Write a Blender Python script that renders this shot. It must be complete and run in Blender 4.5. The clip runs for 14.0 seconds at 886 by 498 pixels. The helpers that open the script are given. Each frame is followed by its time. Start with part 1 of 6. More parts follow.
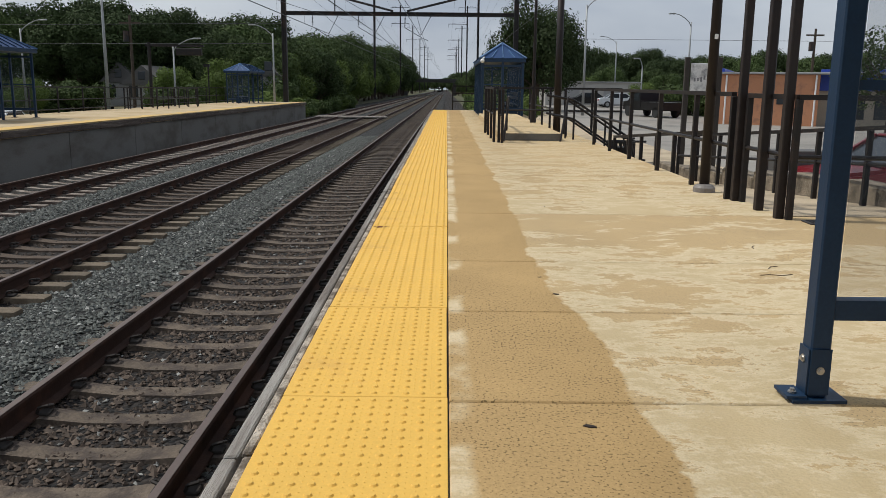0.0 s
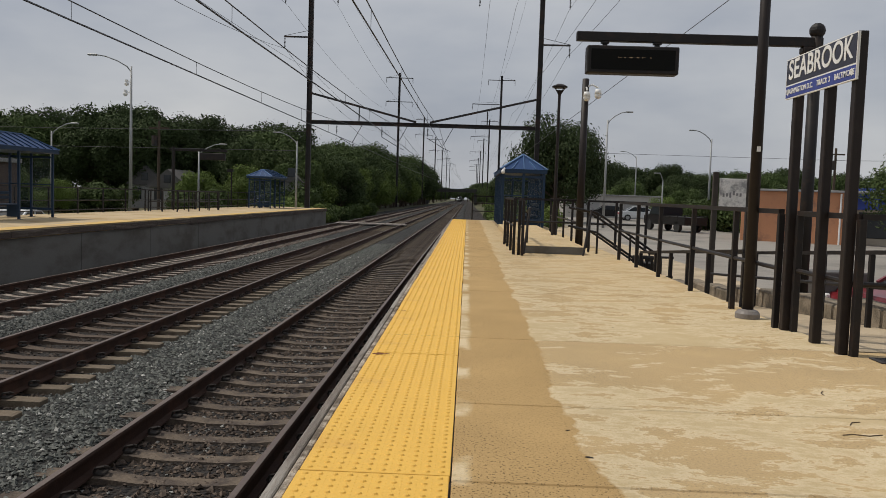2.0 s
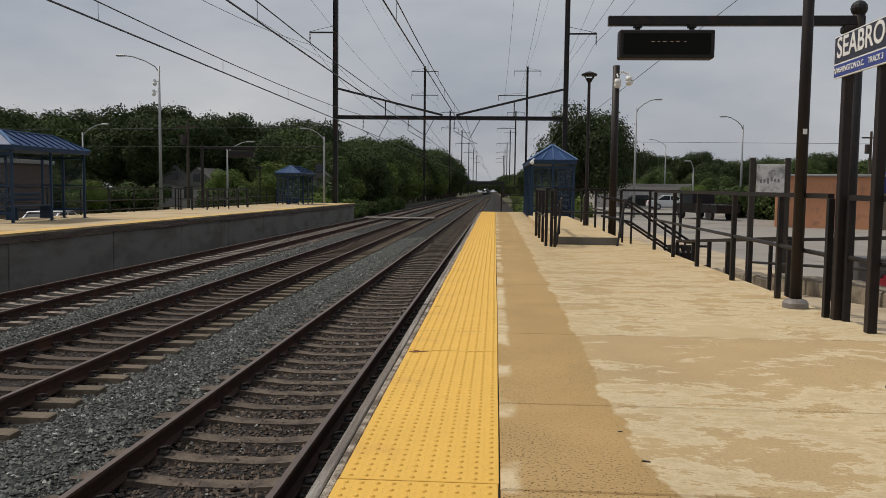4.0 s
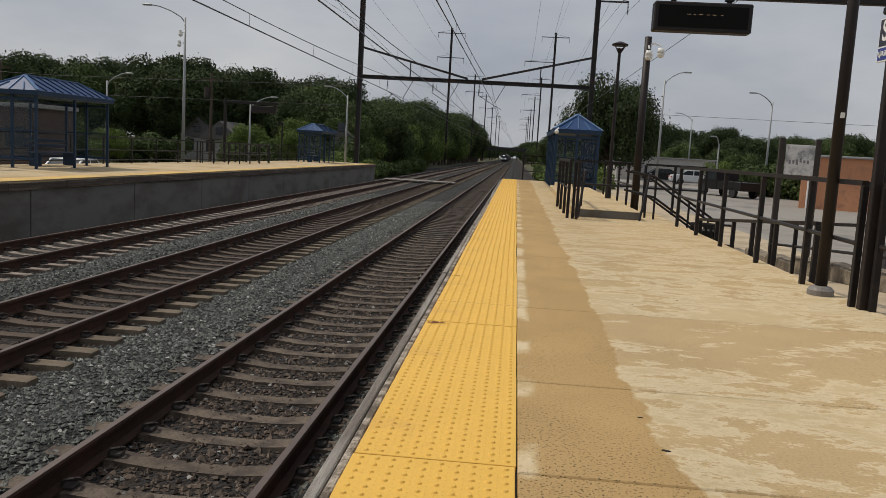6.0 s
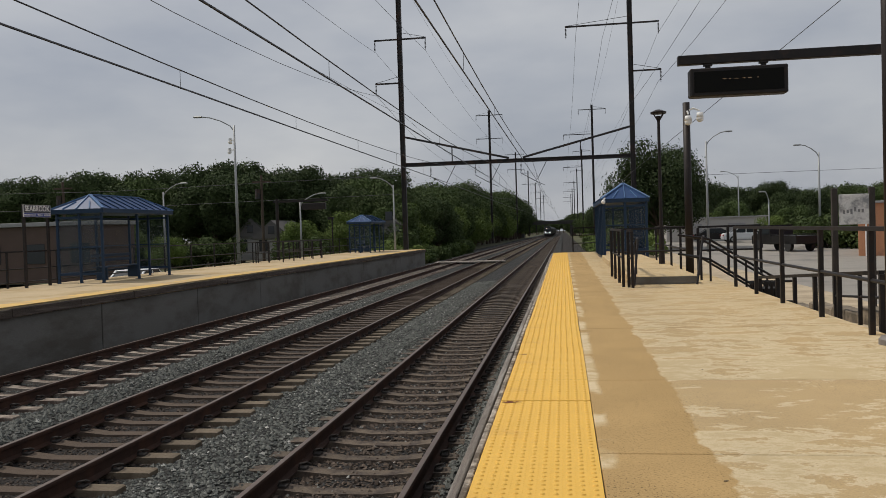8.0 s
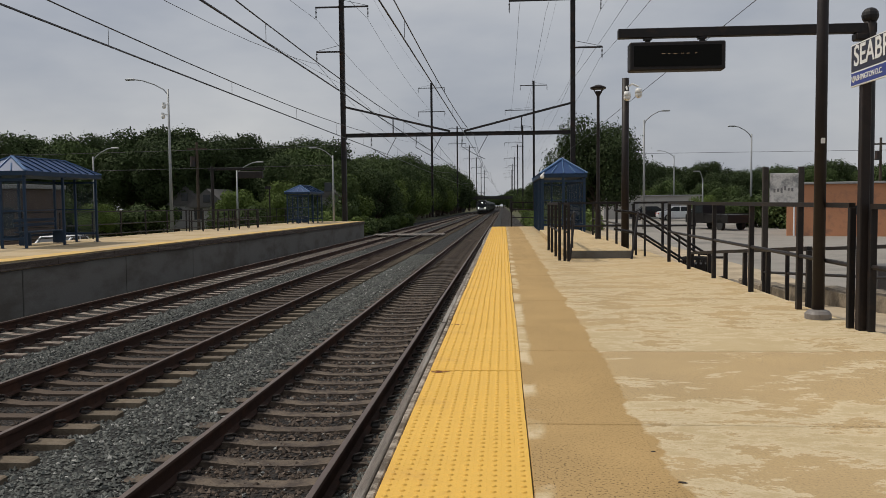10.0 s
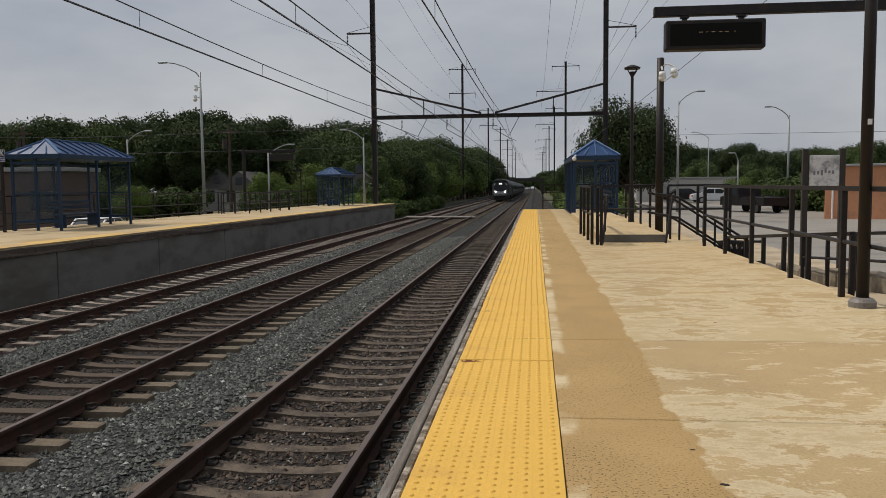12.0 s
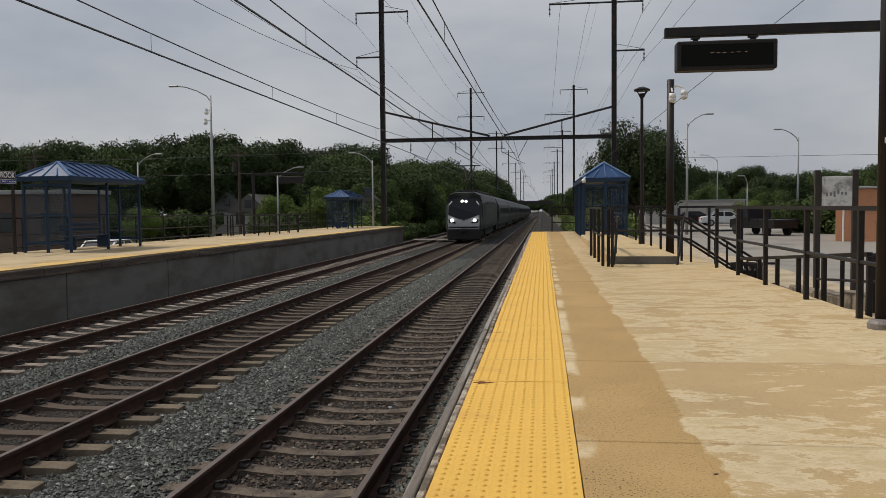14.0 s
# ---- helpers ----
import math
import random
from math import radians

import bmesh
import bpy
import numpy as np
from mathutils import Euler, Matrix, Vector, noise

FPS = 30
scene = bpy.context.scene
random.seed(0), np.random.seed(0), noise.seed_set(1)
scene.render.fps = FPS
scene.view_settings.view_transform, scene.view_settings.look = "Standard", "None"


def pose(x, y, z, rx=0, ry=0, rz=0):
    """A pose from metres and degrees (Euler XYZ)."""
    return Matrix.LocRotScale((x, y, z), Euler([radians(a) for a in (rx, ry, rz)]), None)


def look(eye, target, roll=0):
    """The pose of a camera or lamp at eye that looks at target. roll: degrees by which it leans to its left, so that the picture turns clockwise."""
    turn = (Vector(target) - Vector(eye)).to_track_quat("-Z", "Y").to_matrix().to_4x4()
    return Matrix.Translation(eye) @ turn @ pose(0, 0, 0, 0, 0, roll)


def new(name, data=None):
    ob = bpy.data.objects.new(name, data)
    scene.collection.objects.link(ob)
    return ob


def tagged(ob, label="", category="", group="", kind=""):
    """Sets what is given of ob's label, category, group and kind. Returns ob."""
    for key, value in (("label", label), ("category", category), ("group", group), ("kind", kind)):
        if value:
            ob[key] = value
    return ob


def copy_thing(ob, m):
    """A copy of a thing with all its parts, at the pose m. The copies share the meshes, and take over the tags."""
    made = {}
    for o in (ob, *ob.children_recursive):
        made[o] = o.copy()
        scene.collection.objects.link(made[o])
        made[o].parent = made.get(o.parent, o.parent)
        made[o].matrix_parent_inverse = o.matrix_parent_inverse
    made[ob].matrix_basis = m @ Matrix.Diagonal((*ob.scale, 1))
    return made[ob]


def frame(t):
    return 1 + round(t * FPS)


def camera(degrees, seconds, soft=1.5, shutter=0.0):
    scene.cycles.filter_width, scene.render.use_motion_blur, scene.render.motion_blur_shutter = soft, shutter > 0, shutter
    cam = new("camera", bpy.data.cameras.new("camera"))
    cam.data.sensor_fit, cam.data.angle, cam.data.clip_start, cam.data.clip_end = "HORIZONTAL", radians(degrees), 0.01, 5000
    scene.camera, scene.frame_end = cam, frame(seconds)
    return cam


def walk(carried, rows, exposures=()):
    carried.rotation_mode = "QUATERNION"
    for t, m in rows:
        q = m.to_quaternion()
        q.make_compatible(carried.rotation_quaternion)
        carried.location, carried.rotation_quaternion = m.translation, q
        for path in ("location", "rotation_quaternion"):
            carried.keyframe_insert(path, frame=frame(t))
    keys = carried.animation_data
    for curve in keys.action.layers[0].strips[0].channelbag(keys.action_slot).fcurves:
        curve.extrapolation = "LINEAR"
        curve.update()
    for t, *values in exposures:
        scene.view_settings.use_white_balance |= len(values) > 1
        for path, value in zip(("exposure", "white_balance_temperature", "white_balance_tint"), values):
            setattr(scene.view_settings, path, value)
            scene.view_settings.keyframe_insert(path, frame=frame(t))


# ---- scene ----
cam = camera(56.8, 14.0, soft=0.7)
# seconds, eye, target and roll of the hand-held camera on the platform
PATH = [
    (0, (-0.017, -1.213, 1.137), (-0.022, 0.748, 0.743), 0.6),
    (0.5, (0.042, -0.98, 1.176), (-0.022, 0.994, 0.861), 4.7),
    (0.7, (0.063, -1.019, 1.144), (0.012, 0.947, 0.78), 5.0),
    (1, (0.015, -1.003, 1.195), (-0.165, 0.974, 0.949), 2.7),
    (1.5, (0.007, -0.81, 1.142), (-0.177, 1.175, 0.982), 2.5),
    (2, (0.03, -0.332, 1.132), (-0.026, 1.662, 0.997), 1.9),
    (2.5, (-0.044, -0.196, 1.132), (-0.211, 1.793, 0.999), 1.0),
    (2.7, (-0.023, -0.105, 1.114), (-0.148, 1.886, 0.973), 0.3),
    (4.8, (-0.075, -0.207, 1.133), (-0.22, 1.781, 0.967), 1.3),
    (5, (-0.09, -0.293, 1.152), (-0.278, 1.687, 0.947), 1.1),
    (5.5, (-0.071, -0.216, 1.124), (-0.148, 1.774, 0.933), 1.1),
    (6, (-0.078, -0.048, 1.155), (-0.241, 1.93, 0.913), 3.3),
    (6.5, (-0.114, -0.247, 1.141), (-0.419, 1.717, 0.922), 2.9),
    (7, (-0.121, -0.16, 1.188), (-0.367, 1.821, 1.067), 0.6),
    (7.5, (-0.113, -0.14, 1.143), (-0.366, 1.843, 1.079), 0.4),
    (8, (-0.15, -0.271, 1.198), (-0.442, 1.707, 1.15), -1.8),
    (8.5, (-0.125, -0.349, 1.194), (-0.363, 1.637, 1.184), -0.9),
    (9, (-0.112, -0.257, 1.154), (-0.308, 1.732, 1.076), -0.5),
    (9.2, (-0.112, -0.152, 1.144), (-0.257, 1.84, 1.041), -0.6),
    (11.3, (-0.084, -0.023, 1.135), (-0.272, 1.965, 1.015), -0.0),
    (11.5, (-0.063, 0.027, 1.138), (-0.272, 2.014, 1.035), -0.1),
    (12, (-0.117, 0.066, 1.153), (-0.339, 2.047, 0.995), -0.6),
    (12.5, (-0.126, 0.0, 1.15), (-0.416, 1.975, 1.032), -0.7),
    (13, (-0.147, 0.015, 1.164), (-0.432, 1.992, 1.051), -0.8),
    (13.5, (-0.158, 0.063, 1.147), (-0.417, 2.042, 1.029), -0.6),
    (14, (-0.154, 0.144, 1.122), (-0.396, 2.127, 1.02), -0.6),
]
walk(cam, [(t, look(eye, target, roll)) for t, eye, target, roll in PATH], exposures=[(0.0, 0.02, 6080, 8), (0.6, -0.02, 6200, 8), (1.2, -0.1, 6450, 10), (1.6, -0.14, 6500, 10), (2.7, -0.2, 6500, 10), (14.0, -0.2, 6500, 10)])

# ---- light ----
world = bpy.data.worlds.new("sky")
scene.world = world
world.use_nodes = True
SUN_EL, SUN_AZ = 56.0, -78.0          # degrees; azimuth clockwise from ahead (+y)
wn = world.node_tree
wn.nodes.clear()
w_out = wn.nodes.new("ShaderNodeOutputWorld")
w_bg = wn.nodes.new("ShaderNodeBackground")
w_sky = wn.nodes.new("ShaderNodeTexSky")
w_sky.sky_type = "NISHITA"
w_sky.sun_disc = False
w_sky.sun_elevation = radians(SUN_EL)
w_sky.sun_rotation = radians(SUN_AZ)
w_sky.dust_density = 4.0
w_sky.air_density = 1.0
# a veil of high cloud over the clear sky
w_co = wn.nodes.new("ShaderNodeTexCoord")
w_map = wn.nodes.new("ShaderNodeMapping")
w_map.inputs["Scale"].default_value = (1.0, 1.0, 2.6)
w_cl = wn.nodes.new("ShaderNodeTexNoise")
w_cl.inputs["Scale"].default_value = 2.6
w_cl.inputs["Detail"].default_value = 5.0
w_cl.inputs["Roughness"].default_value = 0.52
w_ramp = wn.nodes.new("ShaderNodeValToRGB")
w_ramp.color_ramp.elements[0].position = 0.34
w_ramp.color_ramp.elements[0].color = (3.75, 4.05, 4.65, 1)
w_ramp.color_ramp.elements[1].position = 0.7
w_ramp.color_ramp.elements[1].color = (6.1, 6.2, 6.35, 1)
w_mix = wn.nodes.new("ShaderNodeMix")
w_mix.data_type = "RGBA"
w_mix.inputs[0].default_value = 0.85
wn.links.new(w_co.outputs["Generated"], w_map.inputs["Vector"])
wn.links.new(w_map.outputs["Vector"], w_cl.inputs["Vector"])
wn.links.new(w_cl.outputs["Fac"], w_ramp.inputs["Fac"])
wn.links.new(w_sky.outputs["Color"], w_mix.inputs[6])
wn.links.new(w_ramp.outputs["Color"], w_mix.inputs[7])
wn.links.new(w_mix.outputs[2], w_bg.inputs["Color"])
w_bg.inputs["Strength"].default_value = 0.107
wn.links.new(w_bg.outputs["Background"], w_out.inputs["Surface"])

sun = new("sun", bpy.data.lights.new("sun", "SUN"))
sun.data.energy = 2.65
sun.data.angle = radians(4.0)
sun.data.color = (1.0, 0.93, 0.82)
_d = Vector((math.sin(radians(SUN_AZ)) * math.cos(radians(SUN_EL)), math.cos(radians(SUN_AZ)) * math.cos(radians(SUN_EL)), math.sin(radians(SUN_EL))))
sun.matrix_world = look(_d * 80, (0, 0, 0))


# ---- materials ----
def mat(name, base, rough=0.8, vary=0.12, scale=6.0, fine=60.0, bump=0.0, metal=0.0, dirt=None, dirt_amount=0.0, dirt_scale=1.5, stretch=(1, 1, 1), emit=0.0, island=0.0, spec=0.5):
    """Base colour broken by coarse and fine noise, optional dirt of a second colour, bump."""
    m = bpy.data.materials.new(name)
    m.use_nodes = True
    t = m.node_tree
    b = t.nodes["Principled BSDF"]
    b.inputs["Roughness"].default_value = rough
    b.inputs["Metallic"].default_value = metal
    b.inputs["Specular IOR Level"].default_value = spec
    co = t.nodes.new("ShaderNodeTexCoord")
    mp = t.nodes.new("ShaderNodeMapping")
    mp.inputs["Scale"].default_value = stretch
    t.links.new(co.outputs["Object"], mp.inputs["Vector"])
    n1 = t.nodes.new("ShaderNodeTexNoise")
    n1.inputs["Scale"].default_value = scale
    n1.inputs["Detail"].default_value = 4
    n2 = t.nodes.new("ShaderNodeTexNoise")
    n2.inputs["Scale"].default_value = fine
    n2.inputs["Detail"].default_value = 2
    for n in (n1, n2):
        t.links.new(mp.outputs["Vector"], n.inputs["Vector"])
    add = t.nodes.new("ShaderNodeMath")
    add.operation = "ADD"
    t.links.new(n1.outputs["Fac"], add.inputs[0])
    t.links.new(n2.outputs["Fac"], add.inputs[1])
    rng = t.nodes.new("ShaderNodeMapRange")
    rng.inputs["From Min"].default_value = 0.6
    rng.inputs["From Max"].default_value = 1.4
    rng.inputs["To Min"].default_value = 1 - vary
    rng.inputs["To Max"].default_value = 1 + vary
    t.links.new(add.outputs[0], rng.inputs["Value"])
    val = rng.outputs["Result"]
    if island:
        oi = t.nodes.new("ShaderNodeObjectInfo")
        ge = t.nodes.new("ShaderNodeNewGeometry")
        s = t.nodes.new("ShaderNodeMath")
        s.operation = "ADD"
        t.links.new(oi.outputs["Random"], s.inputs[0])
        t.links.new(ge.outputs["Random Per Island"], s.inputs[1])
        r2 = t.nodes.new("ShaderNodeMapRange")
        r2.inputs["From Max"].default_value = 2.0
        r2.inputs["To Min"].default_value = max(0.06, 1 - island)
        r2.inputs["To Max"].default_value = 1 + island
        t.links.new(s.outputs[0], r2.inputs["Value"])
        mu = t.nodes.new("ShaderNodeMath")
        mu.operation = "MULTIPLY"
        t.links.new(val, mu.inputs[0])
        t.links.new(r2.outputs["Result"], mu.inputs[1])
        val = mu.outputs[0]
    hsv = t.nodes.new("ShaderNodeHueSaturation")
    hsv.inputs["Color"].default_value = (*base, 1)
    t.links.new(val, hsv.inputs["Value"])
    col = hsv.outputs["Color"]
    if dirt:
        n3 = t.nodes.new("ShaderNodeTexNoise")
        n3.inputs["Scale"].default_value = dirt_scale
        n3.inputs["Detail"].default_value = 6
        n3.inputs["Roughness"].default_value = 0.65
        t.links.new(mp.outputs["Vector"], n3.inputs["Vector"])
        r3 = t.nodes.new("ShaderNodeMapRange")
        r3.inputs["From Min"].default_value = 0.62 - 0.4 * dirt_amount
        r3.inputs["From Max"].default_value = 0.74 - 0.3 * dirt_amount
        t.links.new(n3.outputs["Fac"], r3.inputs["Value"])
        mx = t.nodes.new("ShaderNodeMix")
        mx.data_type = "RGBA"
        mx.inputs[7].default_value = (*dirt, 1)
        t.links.new(r3.outputs["Result"], mx.inputs[0])
        t.links.new(col, mx.inputs[6])
        col = mx.outputs[2]
    t.links.new(col, b.inputs["Base Color"])
    if bump:
        bp = t.nodes.new("ShaderNodeBump")
        bp.inputs["Strength"].default_value = bump
        bp.inputs["Distance"].default_value = 0.02
        t.links.new(add.outputs[0], bp.inputs["Height"])
        t.links.new(bp.outputs["Normal"], b.inputs["Normal"])
    if emit:
        b.inputs["Emission Color"].default_value = (*base, 1)
        b.inputs["Emission Strength"].default_value = emit
    return m


def glass_mat(name, tint=(0.8, 0.85, 0.9), alpha=0.25, rough=0.08):
    m = bpy.data.materials.new(name)
    m.use_nodes = True
    b = m.node_tree.nodes["Principled BSDF"]
    b.inputs["Base Color"].default_value = (*tint, 1)
    b.inputs["Roughness"].default_value = rough
    b.inputs["Alpha"].default_value = alpha
    return m


RAIL_Z, TIE_Z, BALLAST_Z, STREET_Z = -1.17, -1.355, -1.40, -0.90
FAR_X, FAR_Z = -11.35, -0.03
GRADE = -0.0052                     # the line falls gently ahead


def fall(y):
    return GRADE * y


FALL = math.degrees(math.atan(GRADE))
TRACKS = (-2.42, -6.06, -9.66)

M_tactile = mat("tactile_yellow", (0.76, 0.455, 0.078), 0.7, 0.08, 2.5, 90, 0.05, dirt=(0.60, 0.34, 0.075), dirt_amount=0.18, dirt_scale=1.2)
M_wood_edge = mat("weathered_timber", (0.20, 0.172, 0.146), 0.9, 0.35, 9, 60, 0.6, stretch=(6, 0.35, 6), dirt=(0.36, 0.335, 0.30), dirt_amount=0.35, dirt_scale=2.0)
M_wood_dark = mat("dark_weathered_timber", (0.075, 0.056, 0.044), 0.9, 0.35, 9, 60, 0.6, stretch=(6, 0.35, 6), dirt=(0.17, 0.14, 0.11), dirt_amount=0.3, dirt_scale=2.0)
M_tactile_old = mat("faded_tactile_yellow", (0.64, 0.42, 0.12), 0.8, 0.15, 2.5, 60, 0.1, dirt=(0.45, 0.31, 0.15), dirt_amount=0.4, dirt_scale=0.9)
M_crust = mat("crumbling_mortar_edge", (0.46, 0.40, 0.33), 0.95, 0.4, 12, 70, 0.8, dirt=(0.13, 0.105, 0.08), dirt_amount=0.5, dirt_scale=7)
M_rail = mat("rail_steel_rusted", (0.044, 0.022, 0.015), 0.8, 0.25, 6, 60, 0.15, dirt=(0.075, 0.034, 0.020), dirt_amount=0.35, spec=0.25)
M_railtop = mat("rail_head_worn", (0.15, 0.112, 0.094), 0.5, 0.15, 4, 50, metal=0.4)
M_tie = mat("concrete_tie_dirty", (0.135, 0.104, 0.076), 0.95, 0.25, 5, 40, 0.5, dirt=(0.06, 0.045, 0.036), dirt_amount=0.45, dirt_scale=4, island=0.3)
M_tie_pale = mat("concrete_tie_pale", (0.33, 0.28, 0.23), 0.95, 0.22, 5, 40, 0.4, dirt=(0.10, 0.07, 0.055), dirt_amount=0.45, dirt_scale=3, island=0.25)


def stain_between_rails(m, colour, reach):
    """Brake dust and rust between and beside the rails: a darker brown that ends short of the tie's tips."""
    t = m.node_tree
    b = t.nodes["Principled BSDF"]
    old = b.inputs["Base Color"].links[0].from_socket
    co = t.nodes.new("ShaderNodeTexCoord")
    sx = t.nodes.new("ShaderNodeSeparateXYZ")
    t.links.new(co.outputs["Object"], sx.inputs["Vector"])
    ab = t.nodes.new("ShaderNodeMath")
    ab.operation = "ABSOLUTE"
    t.links.new(sx.outputs["X"], ab.inputs[0])
    no = t.nodes.new("ShaderNodeTexNoise")
    no.inputs["Scale"].default_value = 7
    no.inputs["Detail"].default_value = 5
    t.links.new(co.outputs["Object"], no.inputs["Vector"])
    ad = t.nodes.new("ShaderNodeMath")
    ad.operation = "MULTIPLY_ADD"
    ad.inputs[1].default_value = 0.25
    t.links.new(no.outputs["Fac"], ad.inputs[0])
    t.links.new(ab.outputs[0], ad.inputs[2])
    r = t.nodes.new("ShaderNodeMapRange")
    r.inputs["From Min"].default_value = reach + 0.17
    r.inputs["From Max"].default_value = reach + 0.02
    r.inputs["To Max"].default_value = 0.8
    t.links.new(ad.outputs[0], r.inputs["Value"])
    mx = t.nodes.new("ShaderNodeMix")
    mx.data_type = "RGBA"
    mx.inputs[7].default_value = (*colour, 1)
    t.links.new(r.outputs["Result"], mx.inputs[0])
    t.links.new(old, mx.inputs[6])
    t.links.new(mx.outputs[2], b.inputs["Base Color"])


M_tie_middle = mat("concrete_tie_rusty", (0.165, 0.13, 0.09), 0.95, 0.25, 5, 40, 0.5, dirt=(0.12, 0.09, 0.06), dirt_amount=0.4, dirt_scale=4, island=0.3)
stain_between_rails(M_tie_middle, (0.070, 0.047, 0.034), 0.90)
M_clip = mat("rail_clip_iron", (0.03, 0.024, 0.02), 0.8, 0.2)
M_black = mat("black_painted_steel", (0.011, 0.009, 0.009), 0.55, 0.2, 8, 90, 0.05, dirt=(0.026, 0.016, 0.012), dirt_amount=0.25, dirt_scale=7, spec=0.35)
M_brownpost = mat("dark_brown_painted_steel", (0.015, 0.010, 0.009), 0.55, 0.2, 6, 80, 0.05, dirt=(0.026, 0.017, 0.014), dirt_amount=0.2, dirt_scale=5, spec=0.35)
M_blue = mat("blue_painted_steel", (0.008, 0.029, 0.068), 0.5, 0.14, 6, 80, 0.04, spec=0.35)
M_blueroof = mat("blue_metal_roof", (0.014, 0.052, 0.155), 0.45, 0.12, 3, 40, 0.03)
# lighter copy of the roof blue: sunlit caps and end seams painted paler
M_blueroof_lit = mat("lit_blue_metal_roof", (0.07, 0.15, 0.30), 0.4, 0.08, 3, 40)
M_concrete = mat("precast_concrete", (0.155, 0.149, 0.135), 0.9, 0.10, 0.5, 30, 0.2, dirt=(0.095, 0.085, 0.07), dirt_amount=0.4, dirt_scale=0.8, stretch=(1, 0.4, 1))
M_kerb = mat("rough_concrete_kerb", (0.25, 0.205, 0.15), 0.95, 0.2, 4, 40, 0.6, dirt=(0.11, 0.09, 0.065), dirt_amount=0.45, dirt_scale=3)
M_asphalt = mat("parking_asphalt", (0.27, 0.25, 0.22), 0.9, 0.12, 0.6, 30, 0.2, dirt=(0.17, 0.16, 0.145), dirt_amount=0.3, dirt_scale=0.25)
M_walk = mat("sidewalk_concrete", (0.46, 0.37, 0.25), 0.9, 0.14, 1.5, 40, 0.2, dirt=(0.34, 0.27, 0.18), dirt_amount=0.4, dirt_scale=1)
M_grass = mat("rough_grass", (0.065, 0.072, 0.03), 0.95, 0.4, 0.6, 8, 0.6, dirt=(0.14, 0.12, 0.06), dirt_amount=0.35, dirt_scale=0.15)
M_leaf = mat("tree_leaves", (0.062, 0.091, 0.028), 0.75, 0.4, 0.45, 3, island=0.3, spec=0.2)
M_leaf_dark = mat("dark_tree_leaves", (0.047, 0.069, 0.025), 0.8, 0.4, 0.45, 3, island=0.3, spec=0.2)
M_leaf_light = mat("light_bush_leaves", (0.105, 0.148, 0.034), 0.75, 0.4, 0.6, 4, island=0.3, spec=0.2)
M_bark = mat("tree_bark", (0.075, 0.055, 0.04), 0.95, 0.3, 6, 30, 0.6)
M_wire = mat("wire_dark", (0.05, 0.05, 0.055), 0.6, 0.1)
M_galv = mat("galvanised_steel", (0.30, 0.31, 0.31), 0.5, 0.1, 5, 60, metal=0.3)
M_gantry = mat("gantry_steel", (0.022, 0.020, 0.020), 0.65, 0.25, 2, 30, dirt=(0.06, 0.032, 0.022), dirt_amount=0.3, dirt_scale=1.2)
M_white = mat("white_paint", (0.78, 0.78, 0.76), 0.5, 0.06)
M_signblue = mat("sign_blue", (0.035, 0.055, 0.26), 0.45, 0.06)
M_signblack = mat("sign_dark_navy", (0.018, 0.018, 0.035), 0.4, 0.08)
M_lens = mat("dark_display_lens", (0.006, 0.0065, 0.006), 0.6, 0.1, spec=0.1)
M_led = mat("amber_led", (0.45, 0.30, 0.18), 0.5, 0.02, emit=0.25)
M_glasspane = glass_mat("shelter_glazing", (0.05, 0.07, 0.09), 0.16, 0.15)
M_tyre = mat("tyre_rubber", (0.02, 0.02, 0.02), 0.85, 0.15)


# ---- building helpers ----
def bm_box(bm, x0, x1, y0, y1, z0, z1, bevel=0.0):
    v = bmesh.ops.create_cube(bm, size=1.0)["verts"]
    for q in v:
        q.co = Vector((x0 + (q.co.x + 0.5) * (x1 - x0), y0 + (q.co.y + 0.5) * (y1 - y0), z0 + (q.co.z + 0.5) * (z1 - z0)))
    if bevel:
        es = list({e for q in v for e in q.link_edges})
        bmesh.ops.bevel(bm, geom=es, offset=bevel, segments=1, affect="EDGES", clamp_overlap=True)
    return bm


def bm_tube(bm, a, b, r, r2=None, n=10, caps=True):
    """A round bar from a to b."""
    a, b = Vector(a), Vector(b)
    d = b - a
    q = d.to_track_quat("Z", "Y").to_matrix().to_4x4()
    bmesh.ops.create_cone(bm, cap_ends=caps, cap_tris=False, segments=n, radius1=r, radius2=r if r2 is None else r2, depth=d.length, matrix=Matrix.Translation((a + b) / 2) @ q)
    return bm


def bm_bar(bm, a, b, w, h=None):
    """A square bar from a to b, w across and h high."""
    a, b = Vector(a), Vector(b)
    d = b - a
    m = Matrix.Translation((a + b) / 2) @ d.to_track_quat("Y", "Z").to_matrix().to_4x4() @ Matrix.Diagonal((w, d.length, h or w, 1))
    bmesh.ops.create_cube(bm, size=1.0, matrix=m)
    return bm


def bm_polytube(bm, pts, r, n=6):
    for a, b in zip(pts[:-1], pts[1:]):
        bm_tube(bm, a, b, r, n=n)
    return bm


def bm_prism(bm, prof, axis, a, b):
    """Extrudes a closed profile along an axis: x: profile (y, z); y: (x, z); z: (x, y)."""
    def P(u, v, w):
        return {"x": (w, u, v), "y": (u, w, v), "z": (u, v, w)}[axis]
    lo = [bm.verts.new(P(u, v, a)) for u, v in prof]
    hi = [bm.verts.new(P(u, v, b)) for u, v in prof]
    n = len(prof)
    bm.faces.new(lo)
    bm.faces.new(hi)
    for i in range(n):
        bm.faces.new((lo[i], lo[(i + 1) % n], hi[(i + 1) % n], hi[i]))
    bmesh.ops.recalc_face_normals(bm, faces=bm.faces[:])
    return bm


